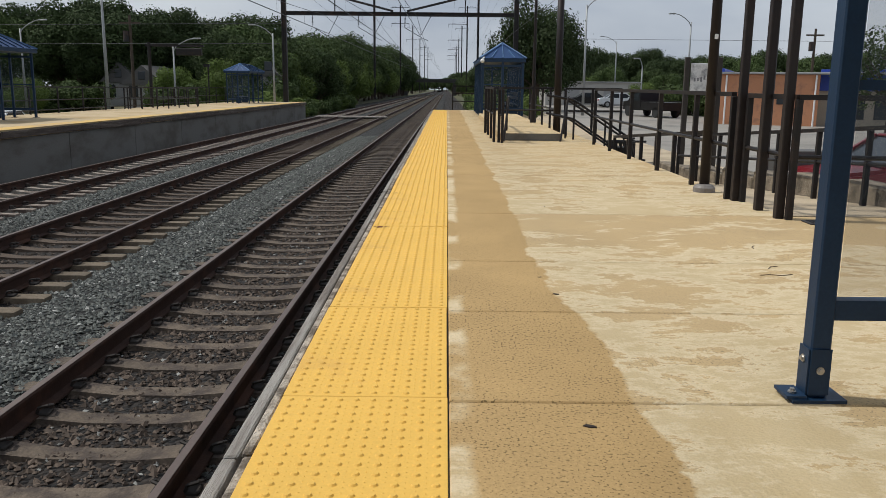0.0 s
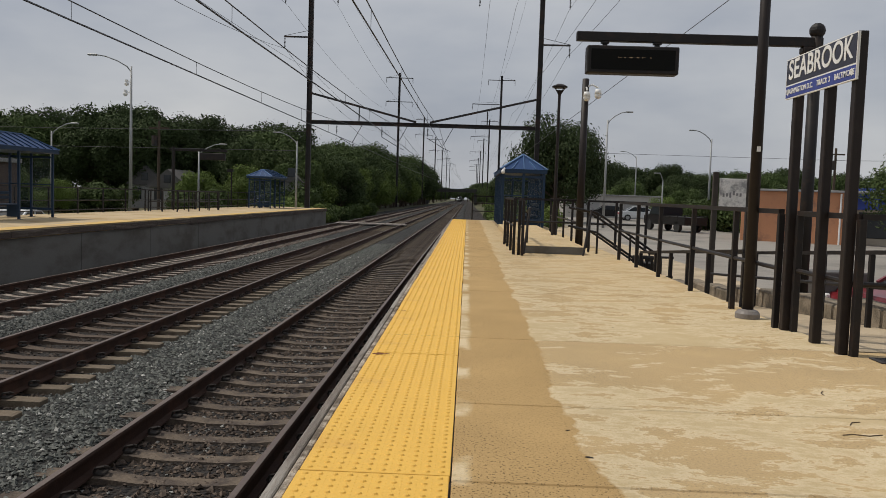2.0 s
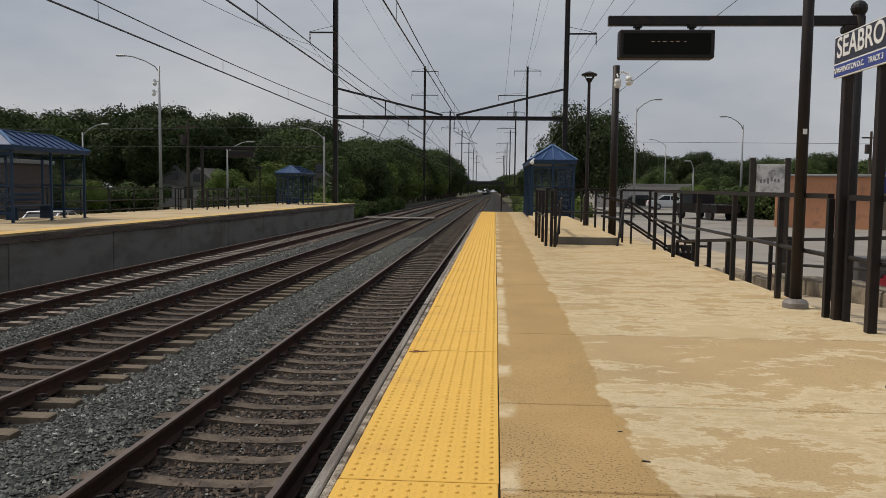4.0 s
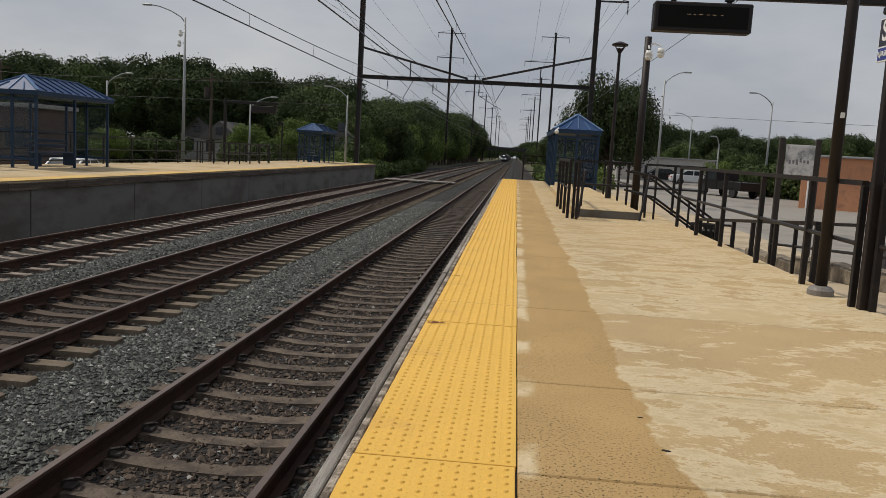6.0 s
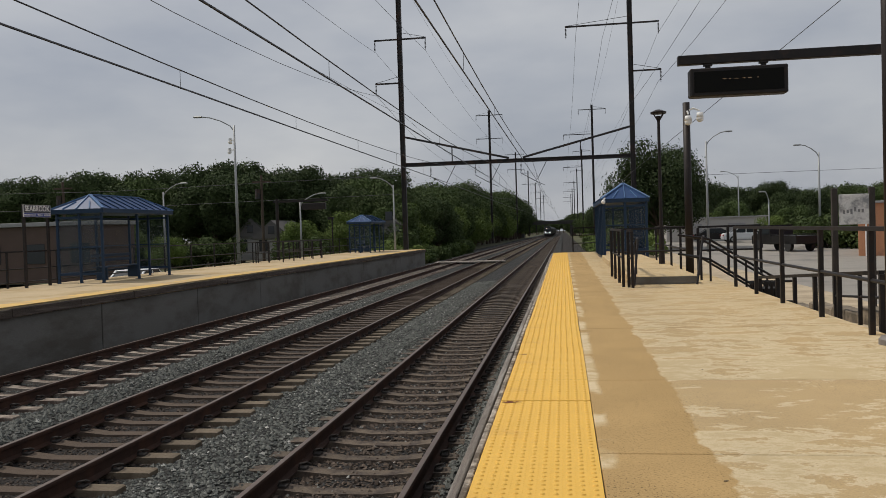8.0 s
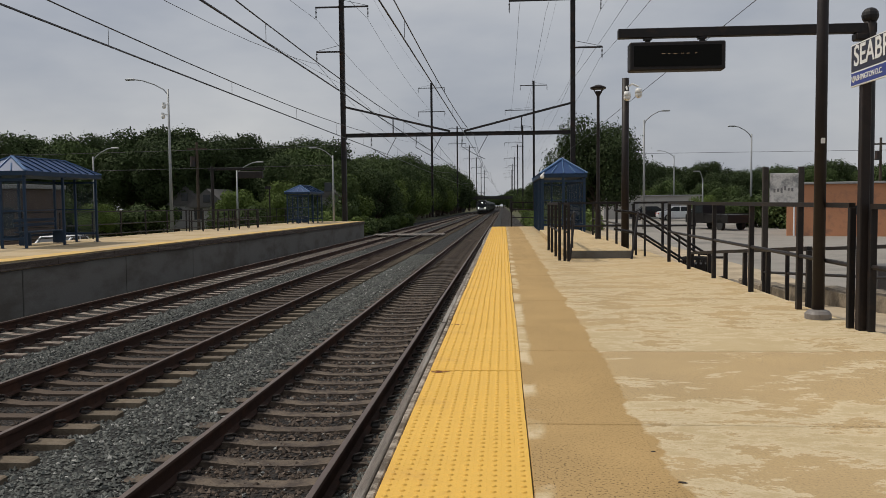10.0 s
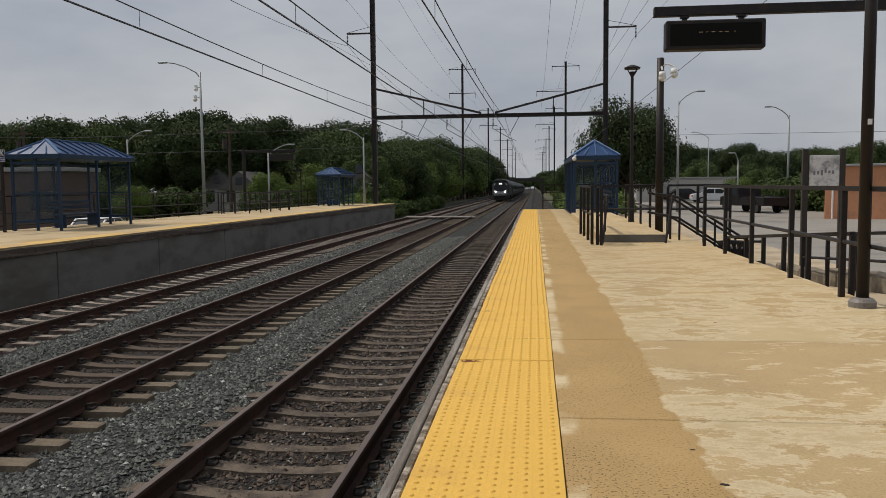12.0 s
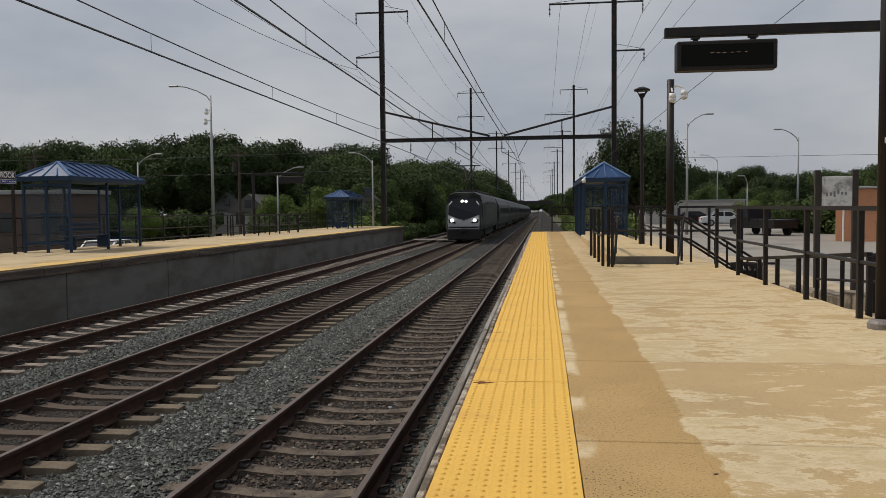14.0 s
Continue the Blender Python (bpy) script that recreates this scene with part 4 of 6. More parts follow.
lant = thing("lantern_post", "slim dark lantern post with flared top on landing", "lamp", at=(2.28, 20.9, 0.16))
bm = BM()
bm_tube(bm, (0, 0, 0), (0, 0, 0.75), 0.075, 0.065, n=12)
bm_tube(bm, (0, 0, 0.75), (0, 0, 3.60), 0.045, 0.036, n=12)
part("shaft", bm, M_brownpost, lant)
bm = BM()
bm_tube(bm, (0, 0, 3.58), (0, 0, 3.70), 0.036, 0.07, n=12, caps=False)
for i in range(4):
    a = i * math.pi / 2 + 0.6
    bm_tube(bm, (0.03 * math.cos(a), 0.03 * math.sin(a), 3.58), (0.17 * math.cos(a), 0.17 * math.sin(a), 3.77), 0.012, n=5)
bm_tube(bm, (0, 0, 3.76), (0, 0, 3.80), 0.19, 0.20, n=16)
bm_tube(bm, (0, 0, 3.80), (0, 0, 3.86), 0.20, 0.06, n=16)
part("lantern_head", bm, M_brownpost, lant)

campole = thing("camera_pole", "dark round pole with two white dome cameras", "pole", at=(2.62, 18.6, 0))
bm = BM()
bm_tube(bm, (0, 0, 0), (0, 0, 3.84), 0.088, 0.076, n=14)
part("shaft", bm, M_brownpost, campole, smooth=True)
for dx, z in ((0.02, 3.40), (0.27, 3.46)):
    bm = BM()
    bmesh.ops.create_uvsphere(bm, u_segments=14, v_segments=8, radius=0.08, matrix=Matrix.Translation((dx, -0.13, z)))
    bm_tube(bm, (dx, -0.13, z + 0.02), (dx, -0.13, z + 0.13), 0.08, 0.065, n=12)
    c = part("dome_camera", bm, M_white, campole, "white dome camera", smooth=True)
    bm = BM()
    bm_polytube(bm, [(0, 0, z + 0.18), (dx * 0.5, -0.09, z + 0.24), (dx, -0.13, z + 0.17)], 0.02, 6)
    part("arm", bm, M_white, c)

bin_ = thing("litter_bin", "black slatted litter bin with flared rim beside ramp", "litter bin", at=(3.62, 16.0, -0.80))
bm = BM()
for i in range(18):
    a = i * math.tau / 18
    bm_bar(bm, (0.20 * math.cos(a), 0.20 * math.sin(a), 0.03), (0.28 * math.cos(a), 0.28 * math.sin(a), 0.80), 0.05, 0.02)
part("slats", bm, M_black, bin_)
bm = BM()
bm_tube(bm, (0, 0, 0.78), (0, 0, 0.82), 0.29, 0.30, n=20, caps=False)
bm_tube(bm, (0, 0, 0.0), (0, 0, 0.70), 0.19, 0.26, n=18)
part("liner", bm, M_tyre, bin_, "dark inner liner and rim")

board = thing("notice_board", "weathered notice board on two grey posts by pavement", "notice board", at=(5.53, 17.0, STREET_Z - 0.08))
for x in (-0.34, 0.36):
    bm = BM()
    bm_box(bm, x - 0.055, x + 0.055, -0.04, 0.04, 0, 2.75, 0.008)
    part("post", bm, mat("weathered_grey_post", (0.045, 0.038, 0.032), 0.85, 0.3, 5, 50), board)
bm = BM()
bm_box(bm, -0.27, 0.29, -0.06, -0.03, 2.02, 2.62, 0.006)
pn = part("panel", bm, mat("faded_poster_board", (0.72, 0.71, 0.68), 0.5, 0.12, 3, 30, dirt=(0.3, 0.3, 0.3), dirt_amount=0.4, dirt_scale=5), board, "pale faded notice panel")
rng = random.Random(4)
for i in range(6):
    bm = BM()
    x = -0.2 + 0.07 * i
    bm_box(bm, x, x + 0.04, -0.063, -0.061, 2.22 + rng.uniform(0, 0.06), 2.30 + rng.uniform(0, 0.08))
    part("faded_mark", bm, mat("faded_ink", (0.22, 0.22, 0.22), 0.7), pn)
bm = BM()
bm_box(bm, -0.1, 0.8, -0.25, 0.25, 0, 0.95, 0.02)
cab = tagged(part("utility_cabinet", bm, mat("dark_grey_cabinet", (0.09, 0.085, 0.08), 0.6, 0.2)), "dark grey utility cabinet beside the pavement", "cabinet")
cab.matrix_basis = pose(5.9, 13.6, STREET_Z)

# ---- far platform's railing, poles and second display ----
fr = railing("black railing along the back of the far platform", [(-16.3, y, FAR_Z + fall(y)) for y in [i * 2.4 for i in range(0, 27)]], top=1.07, mids=(0.55, 0.15), group="far platform railings")
railing("black railing round the far platform's stairs", [(-15.9, y, FAR_Z + fall(y)) for y in (40.5, 42.0, 43.7, 45.4, 47.2)], top=1.05, mids=(0.5,), group="far platform railings")
railing("black railing round the far platform's stairs", [(-14.55, y, FAR_Z + fall(y)) for y in (40.5, 42.2, 43.9, 45.6, 47.2)], top=1.05, mids=(0.5,), group="far platform railings")
railing("black railing across the far platform's stairs", [(x, 47.4, FAR_Z + fall(47.4)) for x in (-15.9, -15.2, -14.55)], top=1.05, mids=(0.5,), group="far platform railings")
railing("black railing across the far platform's stairs", [(x, 40.2, FAR_Z + fall(40.2)) for x in (-15.9, -15.2)], top=1.05, mids=(0.5,), group="far platform railings")

fd = thing("display_mast", "dark cantilever mast with display on far platform", "display", at=(-16.4, 45, FAR_Z + fall(45)))
bm = BM()
bm_tube(bm, (0, 0, 0), (0, 0, 3.5), 0.09, n=10)
part("column", bm, M_black, fd)
bm = BM()
bm_box(bm, -0.2, 3.0, -0.06, 0.06, 3.28, 3.4)
part("beam", bm, M_black, fd)
bm = BM()
bm_box(bm, 1.5, 2.9, -0.12, 0.12, 2.82, 3.2, 0.015)
part("display_case", bm, M_black, fd)
fp = thing("lantern_post", "slim dark lamp post behind far platform railing", "lamp", at=(-16.9, 58, FAR_Z + fall(58)))
bm = BM()
bm_tube(bm, (0, 0, -1.3), (0, 0, 2.6), 0.05, n=8)
bm_box(bm, -0.3, 0.1, -0.1, 0.1, 2.5, 2.7)
part("shaft", bm, M_black, fp)


def street_lamp(at, h, arm, rz, label, extras=False):
    """A grey tapered pole with a curved arm and a flat head; the arm reaches along its own +x."""
    s = thing("street_lamp", label, "street lamp", "street lamps", at=at, rz=rz)
    bm = BM()
    bm_tube(bm, (0, 0, 0), (0, 0, h), 0.07 + 0.005 * h, 0.05, n=10)
    part("pole", bm, M_galv, s, smooth=True)
    pts = [Vector((0, 0, h - 0.35)), Vector((0.12 * arm, 0, h - 0.02)), Vector((0.4 * arm, 0, h + 0.3)), Vector((0.75 * arm, 0, h + 0.55)), Vector((arm, 0, h + 0.62))]
    bm = BM()
    bm_polytube(bm, pts, 0.035, 7)
    a = part("arm", bm, M_galv, s)
    bm = BM()
    bm_box(bm, arm - 0.05, arm + 0.5, -0.11, 0.11, h + 0.57, h + 0.67, 0.03)
    part("lamp_head", bm, M_galv, a)
    if extras:
        for z, dx in ((h - 0.9, 0.28), (h - 1.5, 0.35)):
            bm = BM()
            bm_tube(bm, (0, 0, z), (dx, 0, z), 0.03, n=6)
            bmesh.ops.create_uvsphere(bm, u_segments=10, v_segments=6, radius=0.13, matrix=Matrix.Translation((dx, 0, z - 0.12)))
            bm_tube(bm, (dx, 0, z - 0.1), (dx, 0, z + 0.12), 0.10, n=8)
            part("camera", bm, M_white, s, "pale camera on a short arm")
    return s


street_lamp((-20.05, 48, -1.3), 9.3, 2.1, 180, "tall grey street lamp with cameras behind far platform", True)
street_lamp((-13.6, 64.5, -1.4), 6.3, 1.4, 180, "grey street lamp at the far platform's end")
street_lamp((-31.0, 60, -1.3), 6.1, 1.5, 0, "grey street lamp before the trees")
street_lamp((-20.6, 62, -1.3), 5.0, 1.6, 0, "short grey street lamp behind far platform")
street_lamp((10.0, 60, -1.0), 7.85, 1.3, 0, "tall grey street lamp at the parking lot")
street_lamp((19.0, 65, -1.0), 7.1, 1.3, 180, "grey street lamp in the parking lot")
street_lamp((22.3, 110, -1.0), 7.9, 1.7, 180, "distant grey street lamp in the parking lot")
street_lamp((17.7, 75, -1.0), 4.0, 0.3, 180, "low grey lamp in the parking lot")


# ---- small litter on the platform ----
M_twig = mat("dry_twig", (0.10, 0.065, 0.04), 0.9, 0.2)
for x, y, rz, pts in ((2.03, 3.72, 0, [(-0.10, 0, 0), (-0.04, 0.02, 0), (0.03, 0.0, 0), (0.11, 0.03, 0)]), (2.10, 3.95, 40, [(-0.06, 0, 0), (0, 0.02, 0), (0.05, 0.0, 0)]), (2.22, 4.62, 70, [(-0.05, 0, 0), (0, 0.015, 0), (0.06, 0.0, 0)])):
    bm = BM()
    bm_polytube(bm, [Vector(q) + Vector((0, 0, 0.003)) for q in pts], 0.0025, 5)
    tw = tagged(part("twig", bm, M_twig), "thin dry twig lying on the concrete", "twig", "twigs on the platform")
    tw.matrix_basis = pose(x, y, 0, 0, 0, rz)
bm = BM()
bm_prism(bm, [(-0.022, 0), (0.0, -0.008), (0.025, 0.0), (0.012, 0.01), (-0.012, 0.012)], "z", 0.0005, 0.005)
lf = tagged(part("dead_leaf", bm, mat("dark_dead_leaf", (0.03, 0.022, 0.018), 0.9, 0.2)), "small dark dead leaf on the concrete", "leaf")
lf.matrix_basis = pose(0.48, 1.40, 0, 0, 0, -12)
for x, y, k, rz in ((0.557, 3.61, 0.55, 20), (0.60, 3.20, 0.8, -15), (0.93, 6.55, 0.5, 60), (1.35, 6.9, 0.5, 10)):
    copy_thing(lf, pose(x, y, 0, 0, 0, rz)).scale = (k, k, k)
bm = BM()
bm_box(bm, -0.14, 0.14, -0.10, 0.10, 0.0005, 0.012, 0.004)
for i in range(5):
    bm_box(bm, -0.11, 0.11, -0.075 + i * 0.034, -0.062 + i * 0.034, 0.012, 0.016)
dr = tagged(part("drain_cover", bm, M_gantry), "small dark iron drain cover in the concrete", "drain cover")
dr.matrix_basis = pose(3.22, 5.75, 0)


# ---- catenary gantries and wires ----
GANTRIES = [-17, 65, 147, 229, 311, 393, 475, 557]


def gantry(y, top, arms, arms_right, left_x=-12.8, right_x=5.35, beam_z=6.47):
    g = thing("catenary_gantry", "dark steel catenary gantry over the tracks, tall poles with crossarms", "gantry", "catenary gantries", at=(0, y, 0))
    for px, side in ((left_x, -1), (right_x, 1)):
        bm = BM()
        for sx in (-1, 1):
            bm_box(bm, px + sx * 0.17 - 0.014, px + sx * 0.17 + 0.014, -0.19, 0.19, -1.6, top)
        bm_box(bm, px - 0.156, px + 0.156, -0.012, 0.012, -1.6, top)
        pole = part("pole", bm, M_gantry, g)
        for z, a0, a1 in (arms if side < 0 else arms_right):
            bm = BM()
            x0, x1 = (px + a0, px + a1) if side < 0 else (px - a1, px - a0)
            bm_box(bm, x0, x1, -0.05, 0.05, z - 0.06, z + 0.06)
            bm_bar(bm, (px, 0, z + 0.55), (x1 if abs(x1 - px) > abs(x0 - px) else x0, 0, z + 0.06), 0.03)
            arm = part("crossarm", bm, M_gantry, pole)
            for xe in (x0 + 0.05, x1 - 0.05):
                if abs(xe - px) < 0.5:
                    continue
                bm = BM()
                bm_tube(bm, (xe, 0, z - 0.06), (xe, 0, z - 0.95), 0.018, n=5)
                for k in range(7):
                    bm_tube(bm, (xe, 0, z - 0.16 - k * 0.10), (xe, 0, z - 0.20 - k * 0.10), 0.075, 0.05, n=8)
                tagged(part("insulator", bm, M_gantry, g), "hanging disc insulator string")
    if y > 70:
        return g
    bm = BM()
    for dz in (-0.13, 0.13):
        bm_box(bm, left_x + 0.18, right_x - 0.18, -0.16, 0.16, beam_z + dz - 0.022, beam_z + dz + 0.022)
    bm_box(bm, left_x + 0.18, right_x - 0.18, -0.012, 0.012, beam_z - 0.108, beam_z + 0.108)
    part("beam", bm, M_gantry, g)
    mid = (left_x + right_x) / 2
    for px in (left_x, right_x):
        bm = BM()
        bm_bar(bm, (px, 0, beam_z + 2.3), (mid + (px - mid) * 0.06, 0, beam_z + 0.22), 0.10, 0.16)
        part("tie_rod", bm, M_gantry, g, "sloping tie bar")
        bm = BM()
        xq = mid + (px - mid) * 0.56
        bm_bar(bm, (xq, 0, beam_z + 0.15), (xq, 0, beam_z + 1.28), 0.08)
        part("strut", bm, M_gantry, g)
    # pull-off frames and messengers' insulators below the beam
    for cx in TRACKS:
        bm = BM()
        bm_tube(bm, (cx - 0.9, 0, beam_z - 0.15), (cx - 0.95, 0, beam_z - 1.0), 0.02, n=5)
        for k in range(6):
            bm_tube(bm, (cx - 0.9, 0, beam_z - 0.3 - k * 0.1), (cx - 0.9, 0, beam_z - 0.34 - k * 0.1), 0.07, 0.05, n=7)
        bm_tube(bm, (cx - 0.95, 0, beam_z - 1.0), (cx + 0.35, 0, beam_z - 1.75), 0.025, n=5)
        bm_tube(bm, (cx + 1.1, 0, beam_z - 0.15), (cx + 0.35, 0, beam_z - 1.55), 0.025, n=5)
        bm_tube(bm, (cx + 0.35, 0, beam_z - 1.75), (cx + 0.9, 0, beam_z - 2.0), 0.02, n=5)
        part("pull_off_frame", bm, M_gantry, g)
    return g


for i, y in enumerate(GANTRIES):
    if y < 0:
        continue
    gantry(y, 22.0 if i % 2 else 22.3, ((13.1, -2.1, 0.1), (16.6, -2.1, 2.15)) if y == 65 else ((17.2, -2.4, 2.4), (21.4, -2.4, 2.4)), ((13.0, -2.3, 0.1), (16.7, -2.2, 4.95)) if y == 65 else ((17.2, -0.2, 5.1), (21.5, -2.4, 2.4)))


def wire(name, pts, r, label, group="overhead wires"):
    cu = bpy.data.curves.new(name, "CURVE")
    cu.dimensions = "3D"
    cu.bevel_depth = r
    cu.bevel_resolution = 1
    sp = cu.splines.new("POLY")
    sp.points.add(len(pts) - 1)
    for q, c in zip(sp.points, pts):
        q.co = (*c, 1)
    cu.materials.append(M_wire)
    return tagged(new(name, cu), label, "wire", group)


def sagging(x, za, sag, ys, n=14):
    out = []
    for (a, x0, z0), (b, x1, z1) in zip([(y, x, za) for y in ys][:-1], [(y, x, za) for y in ys][1:]):
        for k in range(n):
            u = k / n
            out.append((x0 + (x1 - x0) * u, a + (b - a) * u, z0 + (z1 - z0) * u - 4 * sag * u * (1 - u)))
    out.append((x, ys[-1], za))
    return out


for cx in (TRACKS[0], TRACKS[1] + 0.3, TRACKS[2]):
    w = wire("contact_wire", [(cx + 0.2 * (1 if i % 2 else -1), y, 5.0) for i, y in enumerate(GANTRIES)], 0.018, "thin dark contact wire over a track")
    m = wire("messenger_wire", sagging(cx, 6.38, 0.95, GANTRIES), 0.016, "thin dark sagging messenger wire over a track")
    a = wire("auxiliary_wire", [(cx + 0.2 * (1 if i % 2 else -1), y, 5.02) for i, y in enumerate(GANTRIES)], 0.009, "thin auxiliary wire just above a contact wire")
    for y0, y1 in zip(GANTRIES[:3], GANTRIES[1:4]):
        for k in range(1, 9):
            u = k / 9
            hang = BM()
            bm_tube(hang, (cx, y0 + (y1 - y0) * u, 5.02), (cx, y0 + (y1 - y0) * u, 6.38 - 4 * 0.95 * u * (1 - u)), 0.007, n=4)
            part("dropper", hang, M_wire, m)
for x, za, sag, r in ((-14.8, 12.15, 2.3, 0.014), (-14.75, 15.6, 1.2, 0.012), (-10.7, 15.6, 1.2, 0.012), (7.4, 12.1, 1.1, 0.012), (7.4, 15.7, 1.2, 0.012), (3.25, 15.7, 1.2, 0.012), (1.2, 15.9, 1.3, 0.012), (5.3, 22.0, 1.3, 0.009), (-12.8, 22.0, 1.3, 0.009), (5.2, 10.4, 0.9, 0.01), (-12.6, 10.4, 0.9, 0.01)):
    wire("power_line", sagging(x, za, sag, GANTRIES), r, "thin high power line running along the railway")
wire("guy_wire", [(3.2, 60, 3.6), (10.5, 12.4, 9.5)], 0.012, "slanting guy wire over the street side")
wire("utility_wire", [(-95, 68, 6.4), (-40, 68, 5.5), (-13.4, 68, 5.9)], 0.02, "utility wire before the trees")
wire("utility_wire", [(-95, 66, 4.4), (-40, 66, 3.9), (-13.4, 66, 4.2)], 0.02, "utility wire before the trees")
wire("utility_wire", [(9, 92, 6.2), (40, 88, 6.0), (80, 84, 6.7)], 0.02, "utility wire across the street")


# ---- trees ----
def leaves(name, centres, radii, n, size, material, parent, seed, flat=0.8):
    """n small leaf clumps: bent quads scattered in the outer shell of several crown lobes."""
    rng = np.random.default_rng(seed)
    centres, radii = np.array(centres, float), np.array(radii, float)
    k = rng.choice(len(centres), n, p=radii ** 2 / (radii ** 2).sum())
    d = rng.standard_normal((n, 3))
    d /= np.linalg.norm(d, axis=1)[:, None]
    rr = radii[k] * (0.5 + 0.52 * rng.random(n) ** 0.6 + 0.34 * (rng.random(n) > 0.86) * rng.random(n))
    c = centres[k] + d * rr[:, None] * np.array([1, 1, flat])
    u = rng.standard_normal((n, 3))
    u -= (u * d).sum(1)[:, None] * d * 0.6
    u /= np.linalg.norm(u, axis=1)[:, None]
    v = np.cross(u, d + 0.4 * rng.standard_normal((n, 3)))
    v /= np.linalg.norm(v, axis=1)[:, None]
    s = size * (0.5 + rng.random(n))[:, None]
    q = np.stack([c - u * s, c - v * s * 0.6 + d * s * 0.2, c + u * s, c + v * s * 0.6 + d * s * 0.2], 1).reshape(-1, 3)
    f = (np.arange(n)[:, None] * 4 + np.array([[0, 1, 2, 3]])).tolist()
    me = bpy.data.meshes.new(name)
    me.from_pydata(q.tolist(), [], f)
    me.materials.append(material)
    ob = new(name, me)
    ob.parent = parent
    return ob


def tree(h, r, label, material, seed, n=3600, leaf=0.30, trunk=0.35, group="trees beside the railway", lobes=24):
    rng = random.Random(seed)
    t = thing("tree", label, "tree", group)
    bm = BM()
    th = h * trunk
    bm_tube(bm, (0, 0, -0.2), (0, 0, th), 0.03 * h, 0.02 * h, n=9)
    bm_tube(bm, (0, 0, th), (0.04 * h, 0.02 * h, h * 0.8), 0.02 * h, 0.006 * h, n=7)
    cs, rs = [], []
    for i in range(lobes):
        a = i * 2.4 + rng.uniform(-0.4, 0.4)
        zz = th + (h - th) * (0.1 + 0.75 * (i + 0.5) / lobes)
        u = (zz - th) / (h - th)
        w = r * (0.75 * math.sin(math.pi * min(1, 0.18 + 0.8 * u)) ** 0.8) * rng.uniform(0.55, 1.0)
        c = Vector((w * math.cos(a), w * math.sin(a), zz))
        cs.append(c)
        rs.append(r * rng.uniform(0.22, 0.48))
        bm_tube(bm, (0, 0, th * rng.uniform(0.75, 1.3)), c, 0.009 * h, 0.003 * h, n=5)
    part("trunk", bm, M_bark, t)
    leaves("crown", [tuple(c) for c in cs], rs, n, leaf, material, t, seed)
    return t


def bush(h, r, label, material, seed, n=1500, leaf=0.16):
    rng = random.Random(seed)
    t = thing("bush", label, "bush", "bushes along the tracks")
    cs = [(rng.uniform(-r, r) * 0.7, rng.uniform(-r, r) * 0.7, h * rng.uniform(0.14, 0.7)) for _ in range(13)]
    rs = [h * rng.uniform(0.25, 0.42) for _ in cs]
    bm = BM()
    for c in cs:
        bm_tube(bm, (c[0] * 0.3, c[1] * 0.3, -0.2), c, 0.03, 0.012, n=5)
    part("stems", bm, M_bark, t)
    leaves("foliage", cs, rs, n, leaf, material, t, seed)
    return t


big = [tree(10.5, 5.0, "large dark green broadleaf tree in full leaf", M_leaf_dark, 31, 24000, 0.145), tree(11.5, 5.2, "tall dark green broadleaf tree in full leaf", M_leaf_dark, 32, 24000, 0.145), tree(9.0, 4.6, "broad green tree in full leaf", M_leaf, 33, 22000, 0.14)]
mid = [tree(7.0, 3.4, "green broadleaf tree beside the track", M_leaf, 41, 17000, 0.10, 0.2), tree(8.0, 3.6, "dark green broadleaf tree beside the track", M_leaf_dark, 42, 17000, 0.105, 0.2), tree(5.6, 3.0, "bushy bright green tree", M_leaf_light, 43, 16000, 0.088, 0.15)]
spots = []
rng = random.Random(77)
x = -100.0
while x < -22:
    spots.append((rng.choice(big), x + rng.uniform(-1, 1), 96 + rng.uniform(-6, 10), rng.uniform(0.80, 1.08) * (0.94 if x > -44 else 1.08)))
    x += 5.0
for x, y, s in ((-36.3, 88, 0.96), (-34.6, 90, 0.9), (-40.6, 91, 1.04), (-37.8, 92, 1.05), (-31.8, 97, 0.98), (-27, 98, 0.95), (-22, 98, 0.92), (-52, 84, 0.95), (-60, 86, 0.92), (-70, 84, 0.92)):
    spots.append((big[1], x, y, s))
x = -104.0
while x < -14:
    spots.append((rng.choice(big), x, 122 + rng.uniform(-6, 8), rng.uniform(0.86, 1.12) * (0.95 if x > -50 else 1.08)))
    x += 6.0
# the strip of trees along the left side of the line
def taller(y):
    return 1.1 + 0.65 * max(0.0, min(1.3, (y - 90) / 180))


y = 84.0
while y < 330:
    spots.append((rng.choice(mid), -17.5 + rng.uniform(-1.5, 1.0), y, rng.uniform(0.9, 1.15) * taller(y)))
    spots.append((rng.choice(mid[:2] + big[2:]), -22.5 + rng.uniform(-2, 1.5), y + 3, rng.uniform(0.8, 1.1) * taller(y)))
    y += 5.5 + y * 0.012
spots += [(mid[0], -16.2, 77, 0.86), (mid[0], -18.8, 80, 1.0), (mid[2], -21.0, 79, 0.95), (mid[1], -14.9, 95, 0.95), (mid[2], -24.0, 72, 0.75)]
y = 330.0
while y < 760:
    for x in (-18.5, -24, 5.5, 11.5):
        spots.append((rng.choice(mid[:2] + big[2:]), x + rng.uniform(-1.5, 1.5), y, rng.uniform(0.95, 1.25)))
    y += 22
for i in range(12):
    spots.append((rng.choice(big), -44 + 8 * i, 790 + rng.uniform(-10, 10), rng.uniform(1.0, 1.3)))
    spots.append((rng.choice(big), -30 + 5 * i, 700 + rng.uniform(-6, 6), rng.uniform(0.9, 1.1)))
